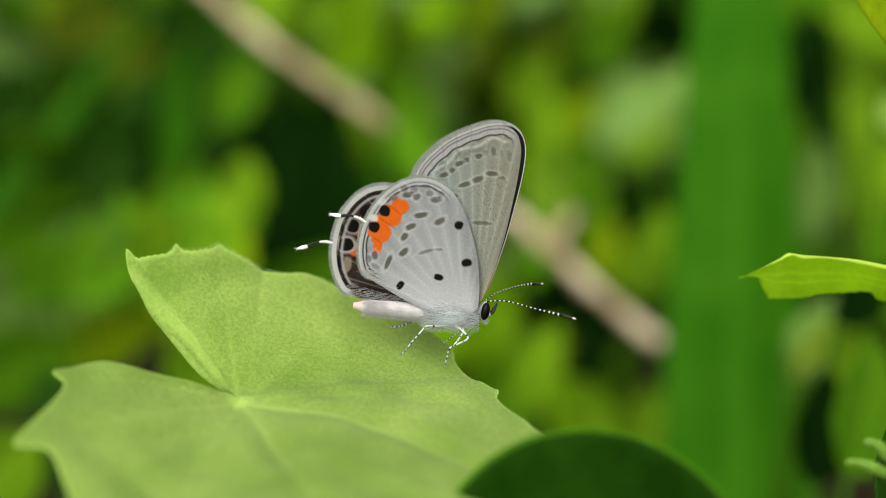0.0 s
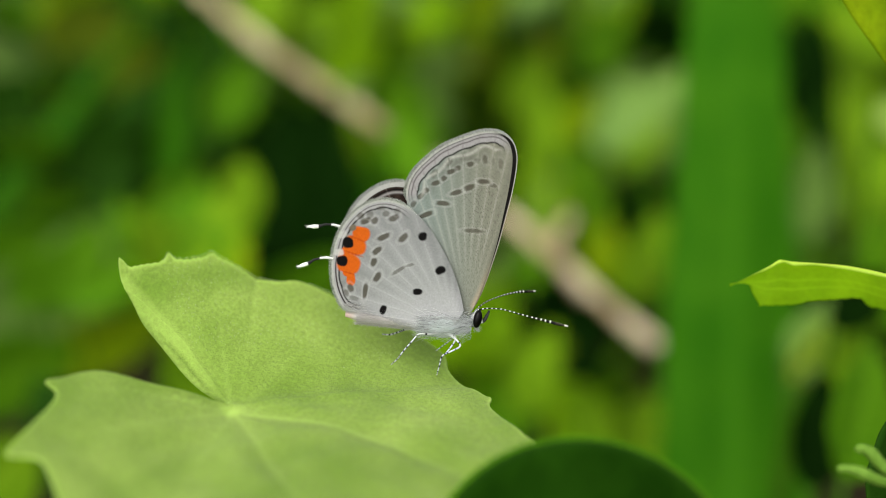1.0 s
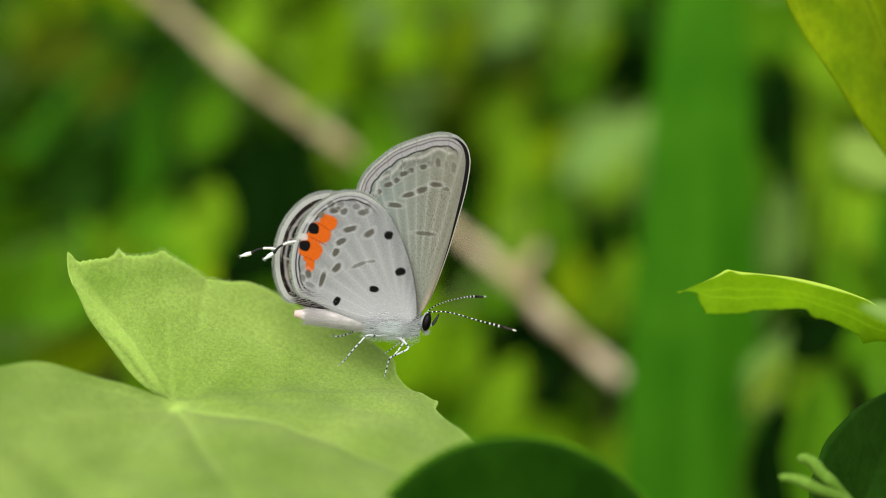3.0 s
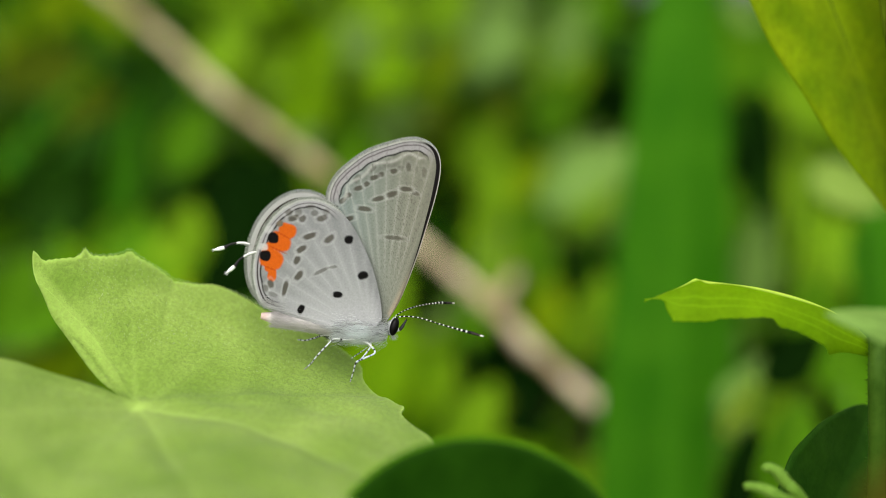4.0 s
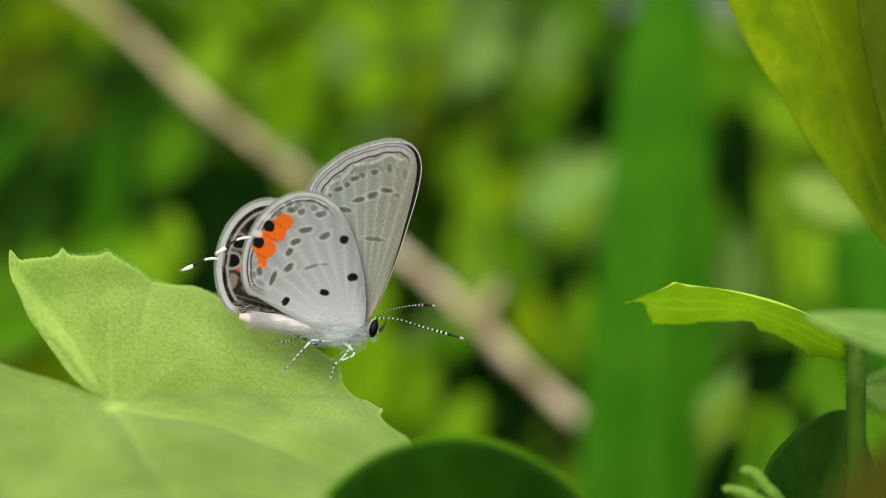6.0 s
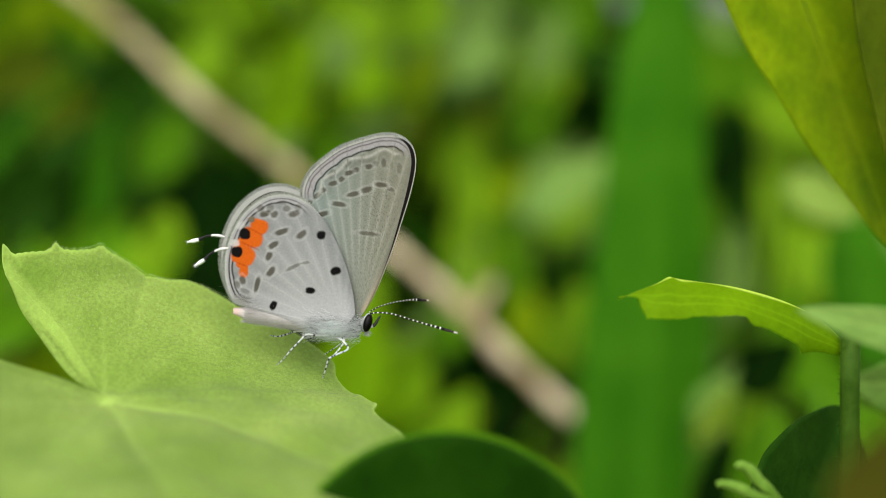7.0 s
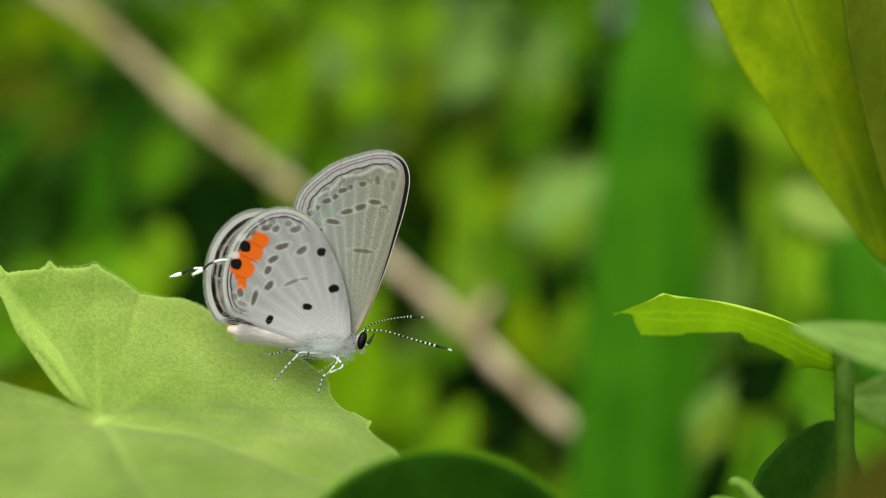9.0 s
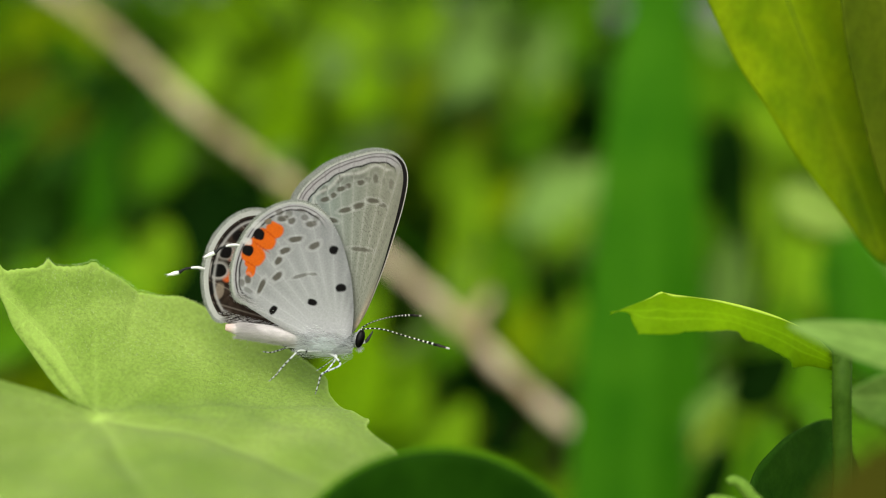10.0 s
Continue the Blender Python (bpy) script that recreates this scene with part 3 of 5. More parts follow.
HW_UPPER_MARKS = [
    mark(-6.11, 8.01, 0.474, 0.356, 30, (0.34, 0.06, 0.03), 0.8), mark(-6.51, 6.63, 0.474, 0.395, 20, (0.48, 0.09, 0.02), 0.9),
    mark(-6.66, 8.28, 0.593, 0.553, 0, (0.24, 0.22, 0.20), 0.9), mark(-7.14, 6.98, 0.632, 0.632, 0, (0.30, 0.28, 0.26), 0.95),
    mark(-6.66, 8.28, 0.455, 0.455, 0, BLACK, 1, 0.12), mark(-7.14, 6.98, 0.494, 0.474, 0, BLACK, 1, 0.12), mark(-5.79, 9.34, 0.395, 0.395, 0, BLACK, 0.9),
    mark(-7.15, 5.53, 0.316, 0.553, -20, (0.25, 0.20, 0.15), 0.6), mark(-7.62, 5.72, 0.198, 0.395, -10, BLACK, 0.9),
]


def hindwing_upper(x, z, d, along, ridge, reach):
    col = np.tile((0.022, 0.014, 0.010), (len(x), 1))
    streak = np.sin(x * 9 + 2 * np.sin(z * 3)) * np.sin(z * 7 - x * 2)
    col *= (1 + 0.4 * streak)[:, None]
    col = lay(col, 0.45 * ridge, (0.20, 0.17, 0.14))
    col = lay_marks(col, x, z, HW_UPPER_MARKS)
    fade = smooth(0.02, 0.08, along) * (1 - smooth(0.86, 0.95, along))
    col = lay(col, 0.8 * np.exp(-(((d - 0.78) / 0.09) ** 2)) * fade, (0.30, 0.29, 0.28))
    col = lay(col, np.exp(-(((d - 0.58) / 0.06) ** 2)), BLACK)
    col = lay(col, fade * smooth(0.44, 0.36, d), (0.36, 0.365, 0.34))
    return col


def tail_tube(hindwing, base):
    """The thread-like tail at the foot of a hindwing: pale hairy root, black shaft, white tip. It swings about its root."""
    pts = [(0.10, 0, 0), (-0.5, 0.0, 0.14), (-1.2, 0.03, 0.12), (-1.7, 0.06, -0.08), (-2.45, 0.1, -0.2)]
    n = 44
    v, f = tube(pts, [0.08, 0.10, 0.08, 0.07, 0.08, 0.13, 0.15, 0.05], n, 8)
    k = np.r_[np.repeat(np.linspace(0, 1, n), 8), 0, 1][:, None]
    tone = np.where(k < 0.36, (0.62, 0.62, 0.60), np.where(k < 0.72, (0.02, 0.02, 0.02), (0.8, 0.8, 0.79)))
    ob = part(make("tail", v, f, FUZZ, tone=tone), hindwing, "thin tail with a black shaft and white tip")
    m = 150
    q = spline(pts, m)
    k = np.linspace(0, 1, m)
    way = rng.normal(0, 1, (m, 3)) * (0.45, 0.3, 0.8) + (-1.2, 0, 0)
    v, f = hairs(q, way, rng.uniform(0.12, 0.32, m) * (1.1 - 0.4 * np.sin(np.pi * k)), 0.016)
    sel = np.repeat(k, 4)[:, None]
    tone = np.where(sel < 0.34, (0.62, 0.62, 0.60), np.where(sel < 0.70, (0.03, 0.03, 0.03), (0.8, 0.8, 0.79)))
    part(make("fringe", v, f, FUZZ, False, tone=tone), ob)
    return ob, (base[0] * MM, 0.0, base[1] * MM)


def antenna(butterfly, pts, bands):
    n, sides = 150, 8
    v, f = tube(pts, [0.05, 0.042, 0.040, 0.040, 0.041, 0.044, 0.055, 0.09, 0.10, 0.045], n, sides)
    k = np.r_[np.repeat(np.linspace(0, 1, n), sides), 0, 1][:, None]
    white = ((k * bands) % 1.0 < 0.26) & (k < 0.84)
    tone = np.where(white, (0.70, 0.72, 0.60), (0.006, 0.006, 0.005))
    tone = np.where((k > 0.86) & (k <= 0.965) & ~white, (0.030, 0.026, 0.020), tone)
    tone = np.where(k > 0.965, (0.6, 0.58, 0.52), tone)
    part(make("antenna", v, f, CHITIN, tone=tone), butterfly, "black antenna with fine white rings")


def leg(butterfly, pts, radii, bands, dark_from=0.45):
    n, sides = 70, 7
    v, f = tube(pts, [0.54 * q for q in radii], n, sides)
    k = np.r_[np.repeat(np.linspace(0, 1, n), sides), 0, 1][:, None]
    dark = (((k * bands) % 1.0 < 0.38) & (k > dark_from)) | (((k * 7.3) % 1.0 < 0.13) & (k > 0.2))
    tone = np.where(dark, (0.008, 0.008, 0.008), (0.52, 0.54, 0.53))
    part(make("leg", v, f, FUZZ, tone=tone), butterfly)


def butterfly():
    b = thing("butterfly", at(0.6, 73.0, -7.1, 5), "small pale grey butterfly, orange patch, black dots, wings closed", "butterfly")
    # thorax, abdomen, head
    v, f = blob((-0.15, 0, 2.35), (1.75, 0.85, 0.85), 22, 26)
    v = v + 0.05 * np.sin(v[:, [2, 0, 1]] * 9)
    tone = np.tile((0.48, 0.54, 0.53), (len(v), 1))
    part(make("thorax", v, f, FUZZ, tone=tone), b)
    pts = [(0.00, 0.00, 2.39), (-1.58, 0.00, 2.63), (-3.35, 0.00, 2.83), (-5.12, 0.00, 2.99), (-6.30, 0.00, 3.12), (-6.85, 0.00, 3.18)]
    v, f = tube(pts, [0.45, 0.56, 0.60, 0.60, 0.58, 0.50, 0.22], 50, 18)
    k = np.r_[np.repeat(np.linspace(0, 1, 50), 18), 0, 1]
    tone = np.array((0.52, 0.49, 0.48)) * (0.95 + 0.05 * np.sin(k * 44))[:, None]
    tone = lay(tone, smooth(0.86, 1.0, k), (0.50, 0.36, 0.32))
    part(make("abdomen", v, f, FUZZ, tone=tone), b, "pale pinkish abdomen")
    v, f = blob((2.05, 0.00, 2.71), (0.32, 0.42, 0.54), 18, 22)
    part(make("head", v, f, FUZZ, tone=np.tile((0.28, 0.29, 0.29), (len(v), 1))), b)
    for s in (-1, 1):
        v, f = blob((2.34, 0.00, 2.83), (0.30, 0.30, 0.62), 16, 20)
        c, sn = math.cos(radians(12)), math.sin(radians(12))
        p = v - np.array((2.28, 0.00, 2.83))
        v = np.stack([p[:, 0] * c + p[:, 2] * sn, p[:, 1] + 0.47 * s, -p[:, 0] * sn + p[:, 2] * c], 1) + np.array((2.28, 0.00, 2.83))
        part(make("eye", v, f, EYE), b, "black compound eye")
        # a white ring of scales round the eye
        a = np.linspace(0.55 * np.pi, 1.4 * np.pi, 41)
        ring = np.stack([0.32 * np.cos(a) * c + 0.65 * np.sin(a) * sn, np.full(41, 0.30 * s), -0.32 * np.cos(a) * sn + 0.65 * np.sin(a) * c], 1) + np.array((2.33, 0.00, 2.83))
        v, f = tube(ring, [0.02] * 5 + [0.032] * 31 + [0.02] * 5, None, 6)
        part(make("eye_ring", v, f, FUZZ, tone=np.tile((0.5, 0.5, 0.48), (len(v), 1))), b)
        v, f = tube([np.array((2.52, 0.00, 2.55)) + (0, 0.25 * s, 0), np.array((2.83, 0.00, 2.71)) + (0, 0.3 * s, 0), np.array((3.19, 0.00, 3.35)) + (0, 0.32 * s, 0)], [0.10, 0.10, 0.03], 20, 7)
        k = np.r_[np.repeat(np.linspace(0, 1, 20), 7), 0, 1][:, None]
        part(make("palp", v, f, FUZZ, tone=np.where(k < 0.2, (0.7, 0.7, 0.68), (0.03, 0.03, 0.03))), b)
    # white beard below the face, fur on the thorax
    m = 160
    root = np.array((2.28, 0.00, 2.16)) + rng.normal(0, 1, (m, 3)) * (0.10, 0.22, 0.08)
    way = rng.normal(0, 0.35, (m, 3)) + (0.35, 0, -0.6)
    v, f = hairs(root, way, rng.uniform(0.16, 0.32, m), 0.010)
    part(make("beard", v, f, FUZZ, False, tone=np.full((len(v), 3), 0.42)), b)
    m = 6500
    u = rng.random(m)
    root = np.stack([1.95 - 3.6 * u, rng.normal(-0.35, 0.34, m), 2.45 + 0.12 * u + rng.normal(0, 0.34, m) - 0.25 * u * rng.random(m)], 1)
    way = rng.normal(0, 0.22, (m, 3)) + np.stack([-0.85 - 0.3 * u, np.full(m, -0.25), 0.10 - 0.35 * (root[:, 2] < 2.3)], 1)
    v, f = hairs(root, way, rng.uniform(0.35, 0.95, m), 0.008)
    shade = np.repeat(np.where(rng.random(m) < 0.12, 0.06, rng.uniform(0.40, 0.78, m)), 4)[:, None] * np.array([0.95, 0.99, 1.0])
    part(make("fur", v, f, FUZZ, False, tone=shade), b, "bluish white fur")
    # short pale hairs over the abdomen's sides and belly
    m = 6000
    u, turn = rng.random(m), rng.uniform(0.45, 2 * np.pi - 0.45, m)
    root = np.stack([-0.4 - 5.6 * u, -0.56 * np.sin(turn), np.interp(u, [0, 1], [2.47, 3.08]) + 0.56 * np.cos(turn)], 1)
    way = np.stack([-np.ones(m), -0.25 * np.sin(turn), 0.2 * np.cos(turn)], 1) + rng.normal(0, 0.14, (m, 3))
    v, f = hairs(root, way, rng.uniform(0.25, 0.6, m), 0.008)
    shade = np.repeat(rng.uniform(0.38, 0.62, m), 4)[:, None] * np.array([1.0, 0.95, 0.94])
    part(make("fur", v, f, FUZZ, False, tone=shade), b)
    # forewings, then the hindwings outside them
    veins_fw = (76, 81, 86, 91, 96, 101, 106, 111, 116)
    fore = []
    for s, name in ((-1, "forewing"), (1, "forewing")):
        fw = wing(name, FW_OUTLINE, FW_CENTRE, (0.27, 0.99), (0.27, 0.64), forewing_under, brown_upper, s, b, veins=veins_fw, label="grey forewing with brown dashes and dark leading edge")
        fw.location = (0, s * 0.16 * MM, 0)
        fore.append(fw)
    veins_hw = (108, 117, 126, 135, 144, 153, 162, 171, 178)
    pair = []
    for s in (-1, 1):
        hw = wing("hindwing", HW_OUTLINE, HW_CENTRE, (0.20, 0.80), (0.21, 0.74), hindwing_under, hindwing_upper, s, b, HINGE, veins_hw, label="pale hindwing with orange patch, black spots and dashes")
        hx, hz = HINGE
        tx, tz = (-8.16, 7.10)
        # long pale hairs along the wing's inner edge
        m = 900
        u = rng.random(m)
        a, c = (-0.95, 1.96), (-7.16, 3.70)
        root = np.stack([a[0] + (c[0] - a[0]) * u - hx, s * rng.uniform(0.0, 0.12, m), a[1] + (c[1] - a[1]) * u - hz + rng.uniform(-0.05, 0.6, m)], 1)
        way = np.stack([-np.ones(m), rng.normal(0, 0.08, m), -0.18 + rng.normal(0, 0.10, m)], 1)
        v, f = hairs(root, way, rng.uniform(0.4, 1.0, m), 0.008)
        shade = np.repeat(rng.uniform(0.34, 0.55, m), 4)[:, None] * np.array([1.0, 0.98, 0.96])
        part(make("hair", v, f, FUZZ, False, tone=shade), hw)
        tail = tail_tube(hw, (tx - hx, tz - hz))
        pair.append((hw, ((hx + (0.51 if s < 0 else -0.13)) * MM, s * 0.62 * MM, (hz + (0.08 if s < 0 else 0.53)) * MM), tail))
    antenna(b, [(2.38, -0.35, 3.48), (3.11, -0.60, 3.59), (4.07, -0.90, 3.55), (5.59, -1.40, 3.19), (7.09, -1.80, 2.86), (8.39, -2.20, 2.58)], 20)
    antenna(b, [(2.41, 0.35, 3.54), (3.10, 0.70, 3.93), (4.21, 1.30, 4.26), (5.45, 1.80, 4.44), (6.58, 2.20, 4.43)], 19)
    leg(b, [(0.07, -0.50, 1.92), (-0.98, -0.90, 1.86), (-1.72, -1.20, 1.91), (-2.18, -1.30, 1.46), (-2.81, -1.20, 0.73), (-3.20, -1.00, 0.19), (-3.69, -0.70, -0.31)], [0.16, 0.15, 0.13, 0.10, 0.11, 0.10, 0.09, 0.06], 13, 0.62)
    leg(b, [(0.23, -0.40, 1.74), (0.69, -0.90, 1.59), (1.11, -1.30, 1.11), (0.45, -1.30, 0.71), (-0.13, -1.20, 0.38), (-0.32, -1.00, -0.29), (-0.51, -0.80, -1.04)], [0.14, 0.14, 0.12, 0.10, 0.11, 0.10, 0.09, 0.06], 12, 0.55)
    leg(b, [(-0.00, -0.40, 1.74), (0.70, -0.70, 1.71), (0.77, -0.90, 1.43), (0.30, -1.00, 0.74), (-0.16, -1.00, 0.26)], [0.13, 0.12, 0.11, 0.10, 0.07], 6, 0.8)
    leg(b, [(0.48, 0.40, 1.61), (0.64, 0.70, 1.36), (0.25, 0.90, 0.97), (-0.59, 1.00, 0.34)], [0.10, 0.09, 0.07, 0.05], 8, 0.6)
    leg(b, [(-1.19, 0.50, 1.92), (-2.47, 1.00, 1.92), (-3.28, 1.30, 1.63), (-3.85, 1.40, 1.45), (-4.42, 1.50, 1.47)], [0.12, 0.12, 0.12, 0.12, 0.08], 12, 0.45)
    return pair, fore[1]


HINDWINGS, FAR_FOREWING = butterfly()


# ---- leaves around ----
def sheet(upper, lower, depth, mat, count=60, across=16, thick=0.2, vein_rows=(), teeth=0.0):
    """A leaf blade between two edge curves, bowed in depth, with thickness."""
    u, l = spline(upper, count), spline(lower, count)
    l[:, 2] -= teeth * (np.abs(np.sin(np.arange(count) * 0.21)) + 0.5 * rng.random(count)) * np.sin(np.linspace(0, np.pi, count))
    t = np.linspace(0, 1, across)[:, None, None]
    # inner rows follow a smoothed lower edge, so that its teeth do not pleat the blade
    k = np.exp(-((np.arange(-60, 61) / 26.0) ** 2)) if count > 150 else np.ones(1)
    pad = np.pad(l, ((len(k) // 2, len(k) // 2), (0, 0)), mode="reflect", reflect_type="odd")
    ls = np.stack([np.convolve(pad[:, i], k / k.sum(), mode="valid") for i in range(3)], 1)
    p = u[None] * (1 - t) + ls[None] * t + (l - ls)[None] * t**7
    p[..., 1] += depth * np.sin(np.pi * t[..., 0])
    v = p.reshape(-1, 3)
    n = len(v)
    back = v + (0, thick, 0)
    f = [grid_faces(across, count), grid_faces(across, count, n, True)]
    loop = list(range(count)) + [i * count + count - 1 for i in range(1, across)] + [(across - 1) * count + j for j in range(count - 2, -1, -1)] + [i * count for i in range(across - 2, 0, -1)]
    f.append(np.array([[a, n + a, n + b, b] for a, b in zip(loop, loop[1:] + loop[:1])]))
    tt = np.repeat(np.linspace(0, 1, across), count)
    vein = np.zeros(n)
    for r in vein_rows:
        vein = np.maximum(vein, 0.7 * np.exp(-(((tt - r) / 0.014) ** 2)))
    return np.vstack([v, back]), np.vstack(f), np.r_[vein, vein * 0]


def oval_leaf(name, m, length, width, mat, label, category="leaf", curl=0.12, cup=0.15, group="", point=1.0, teeth=0, lobes=0, veins=1.0, rib=1.0):
    """A pointed oval leaf: the base at the origin, the tip along +y, z its upper side; a midrib below."""
    ny, nx = 48, 21
    y = np.linspace(0, 1, ny)
    half = width / 2 * np.sin(np.pi * y ** (0.75 * point)) ** 0.75
    if teeth:
        half = half * (1 + 0.05 * np.abs(np.sin(y * teeth)))
    if lobes:
        half = half * (0.75 + 0.35 * np.abs(np.sin(y * np.pi * lobes)))
    half[0], half[-1] = 0.02, 0.02
    x = np.linspace(-1, 1, nx)
    X = half[:, None] * x[None]
    Y = np.repeat(y[:, None] * length, nx, 1)
    Z = -curl * length * (y[:, None] ** 2) + cup * np.abs(X) - 0.015 * min(1.0, veins + 0.1) * width * np.cos(y[:, None] * 26) * np.abs(x[None])
    v = np.stack([X, Y, Z], -1).reshape(-1, 3)
    n = len(v)
    vein = 0.6 * rib * np.exp(-((np.abs(x) / 0.07) ** 2))[None] * np.ones((ny, 1))
    side = 0.3 * np.exp(-((((y[:, None] * 9 - np.abs(x)[None] * 1.6) % 1.0 - 0.5) / 0.09) ** 2))
    vein = np.maximum(vein, side * veins).ravel()
    th = max(0.15, width * 0.008)
    low = v - (0, 0, th)
    loop = list(range(nx)) + [i * nx + nx - 1 for i in range(1, ny)] + [(ny - 1) * nx + j for j in range(nx - 2, -1, -1)] + [i * nx for i in range(ny - 2, 0, -1)]
    f = np.vstack([grid_faces(ny, nx), grid_faces(ny, nx, n, True), np.array([[a, n + a, n + b, b] for a, b in zip(loop, loop[1:] + loop[:1])])])
    e = thing(name, m, label, category, group)
    part(make("blade", np.vstack([v, low]), f, mat, vein=np.r_[vein, vein * 0.3]), e)
    line = np.stack([np.zeros(ny), y * length, -curl * length * y**2 - th], 1)
    tv, tf = tube(line, np.linspace(1, 0.2, ny) * max(0.15, width * 0.018), None, 6)
    part(make("midrib", tv, tf, STEM if mat != GAP_SHADE_AND_RIB else GAP_SHADE_AND_RIB), e)
    return e


def span(base, tip, roll=0.0):
    """The pose of a leaf from base to tip, facing the slope's foot and rolled about its own length; and its length."""
    b, e = Vector(base), Vector(tip)
    y = (e - b).normalized()
    z = Vector((0, -1, 0))
    z = (z - z.dot(y) * y).normalized()
    x = y.cross(z)
    m = Matrix((x, y, z)).transposed().to_4x4()
    return at(*base) @ m @ pose(0, 0, 0, 0, roll, 0), (e - b).length


def grow(name, base, tip, width, mat, label, roll=0.0, **more):
    m, length = span(base, tip, roll)
    e = oval_leaf(name, m, length, width, mat, label, **more)
    if name == "leaf":
        # its stalk bends down to the soil
        w = m.translation
        back = m.inverted()
        run = [back @ Vector(q) / MM for q in (w, w + Vector((0.002, 0.006, -0.35 * (w.z + GROUND_DROP))), Vector((w.x + 0.004, w.y + 0.012, -GROUND_DROP - 0.008)))]
        v, f = tube(np.array([tuple(q) for q in run]), [0.5, 0.6, 0.7], 14, 6)
        part(make("stalk", v, f, STEM), e)
    return e


def stalk(name, pts, radii, mat, label, category="stem", count=40, sides=12, group=""):
    p = np.asarray(pts, float)
    v, f = tube(p - p[0], radii, count, sides)
    ob = make(name, v, f, mat)
    ob.matrix_world = at(*p[0])
    return tagged(ob, label, category, group)


# the dark glossy leaf in front
def disc_leaf(m, rx, ry, mat, label, dome=0.08):
    """A round leaf: dome-shaped blade with a rolled rim, its midrib and a stalk below."""
    na, nr = 120, 26
    a = np.linspace(0, 2 * np.pi, na, endpoint=False)
    s = np.linspace(0.0, 1, nr)
    x = (s[:, None] * np.cos(a)[None] * rx).ravel()
    y = (s[:, None] * np.sin(a)[None] * ry).ravel()
    r = np.repeat(s, na)
    z = dome * rx * (1 - r**2) - 0.25 * smooth(0.93, 1.0, r) + 0.05 * np.sin(np.tile(a, nr) * 5) * r
    vein = np.maximum(0.0 * x, 0.9 * smooth(0.955, 0.985, r))
    n = len(x)
    v = np.vstack([np.stack([x, y, z], 1), np.stack([x, y, z - 0.3], 1)])
    o = (nr - 1) * na
    f = np.vstack([grid_faces(nr, na, 0, False, True), grid_faces(nr, na, n, True, True), np.array([[o + j, n + o + j, n + o + (j + 1) % na, o + (j + 1) % na] for j in range(na)])])
    e = thing("round_leaf", m, label, "leaf")
    part(make("blade", v, f, mat, vein=np.r_[vein, vein * 0]), e)
    ring = np.append(a, a[:1])
    tv, tf = tube(np.stack([rx * np.cos(ring), ry * np.sin(ring), np.full(na + 1, -0.35) + 0.05 * np.sin(ring * 5)], 1), [0.16] * (na + 1), None, 8)
    part(make("rim", tv, tf, MIDGREEN), e, "paler rolled rim")
    tv, tf = tube([(0, -ry * 0.9, dome * rx * 0.2 - 0.3), (0, 0, dome * rx - 0.5), (0, ry * 0.9, dome * rx * 0.2 - 0.3)], [0.3, 0.25, 0.1], 30, 8)
    part(make("midrib", tv, tf, GAP_SHADE_AND_RIB), e)
    return e


disc_leaf(at(8.1, 57.0, -19.4, rx=78), 9.4, 9.4, DISC, "dark green glossy round leaf with pale rim")

# the lime leaf on its hairy stem
def lime_leaf():
    o = (19.5, 68.5, -1.8)
    e = thing("lime_leaf", at(*o), "bright lime green toothed leaf, folded, seen from below", "leaf")
    up = [(19.4, 68.5, -2.0), (20.6, 68.5, -1.4), (22.0, 68.4, -0.8), (22.6, 68.4, -0.5), (23.0, 68.4, -0.4), (23.6, 68.4, -0.6), (25.1, 68.5, -0.6), (27.2, 68.6, -0.9), (29.6, 68.8, -1.4), (31.6, 69.0, -1.9), (32.9, 69.2, -2.4), (34.7, 69.6, -3.6), (36.0, 70.0, -4.9)]
    lo = [(19.4, 68.5, -1.8), (20.6, 68.2, -1.7), (20.7, 67.9, -2.3), (21.1, 67.6, -3.1), (21.2, 67.4, -3.2), (23.4, 67.3, -3.1), (24.1, 67.2, -2.9), (25.7, 67.2, -2.8), (27.4, 67.2, -2.7), (28.0, 67.2, -3.2), (28.3, 67.4, -3.3), (29.3, 67.5, -3.5), (31.3, 67.8, -4.4), (31.7, 68.1, -4.9), (32.2, 68.5, -4.9), (33.1, 68.9, -4.8), (34.8, 69.4, -5.0), (36.0, 70.0, -5.2)]
    flange = [(19.5, 68.8, -2.0), (20.8, 69.1, -1.4), (22.3, 69.4, -0.7), (23.0, 69.6, -0.3), (23.4, 69.8, -0.3), (24.1, 69.9, -0.4), (25.6, 70.0, -0.5), (27.8, 70.2, -0.7), (30.3, 70.3, -1.2), (32.2, 70.4, -1.8), (33.6, 70.5, -2.4), (35.2, 70.6, -3.6), (36.4, 70.8, -4.9)]
    sub = lambda ps: [tuple(a - b for a, b in zip(p, o)) for p in ps]
    v, f, vein = sheet(sub(up), sub(lo), -0.25, LIME, 420, 40, 0.18, (0.40, 0.62), 0.05)
    part(make("blade", v, f, LIME, vein=vein), e)
    v, f, vein = sheet(sub(flange), sub(up), 0.1, LIME, 200, 8, 0.15)
    part(make("fold", v, f, LIMEFOLD, vein=np.maximum(vein, 0.8)), e)
    return e


lime_leaf()


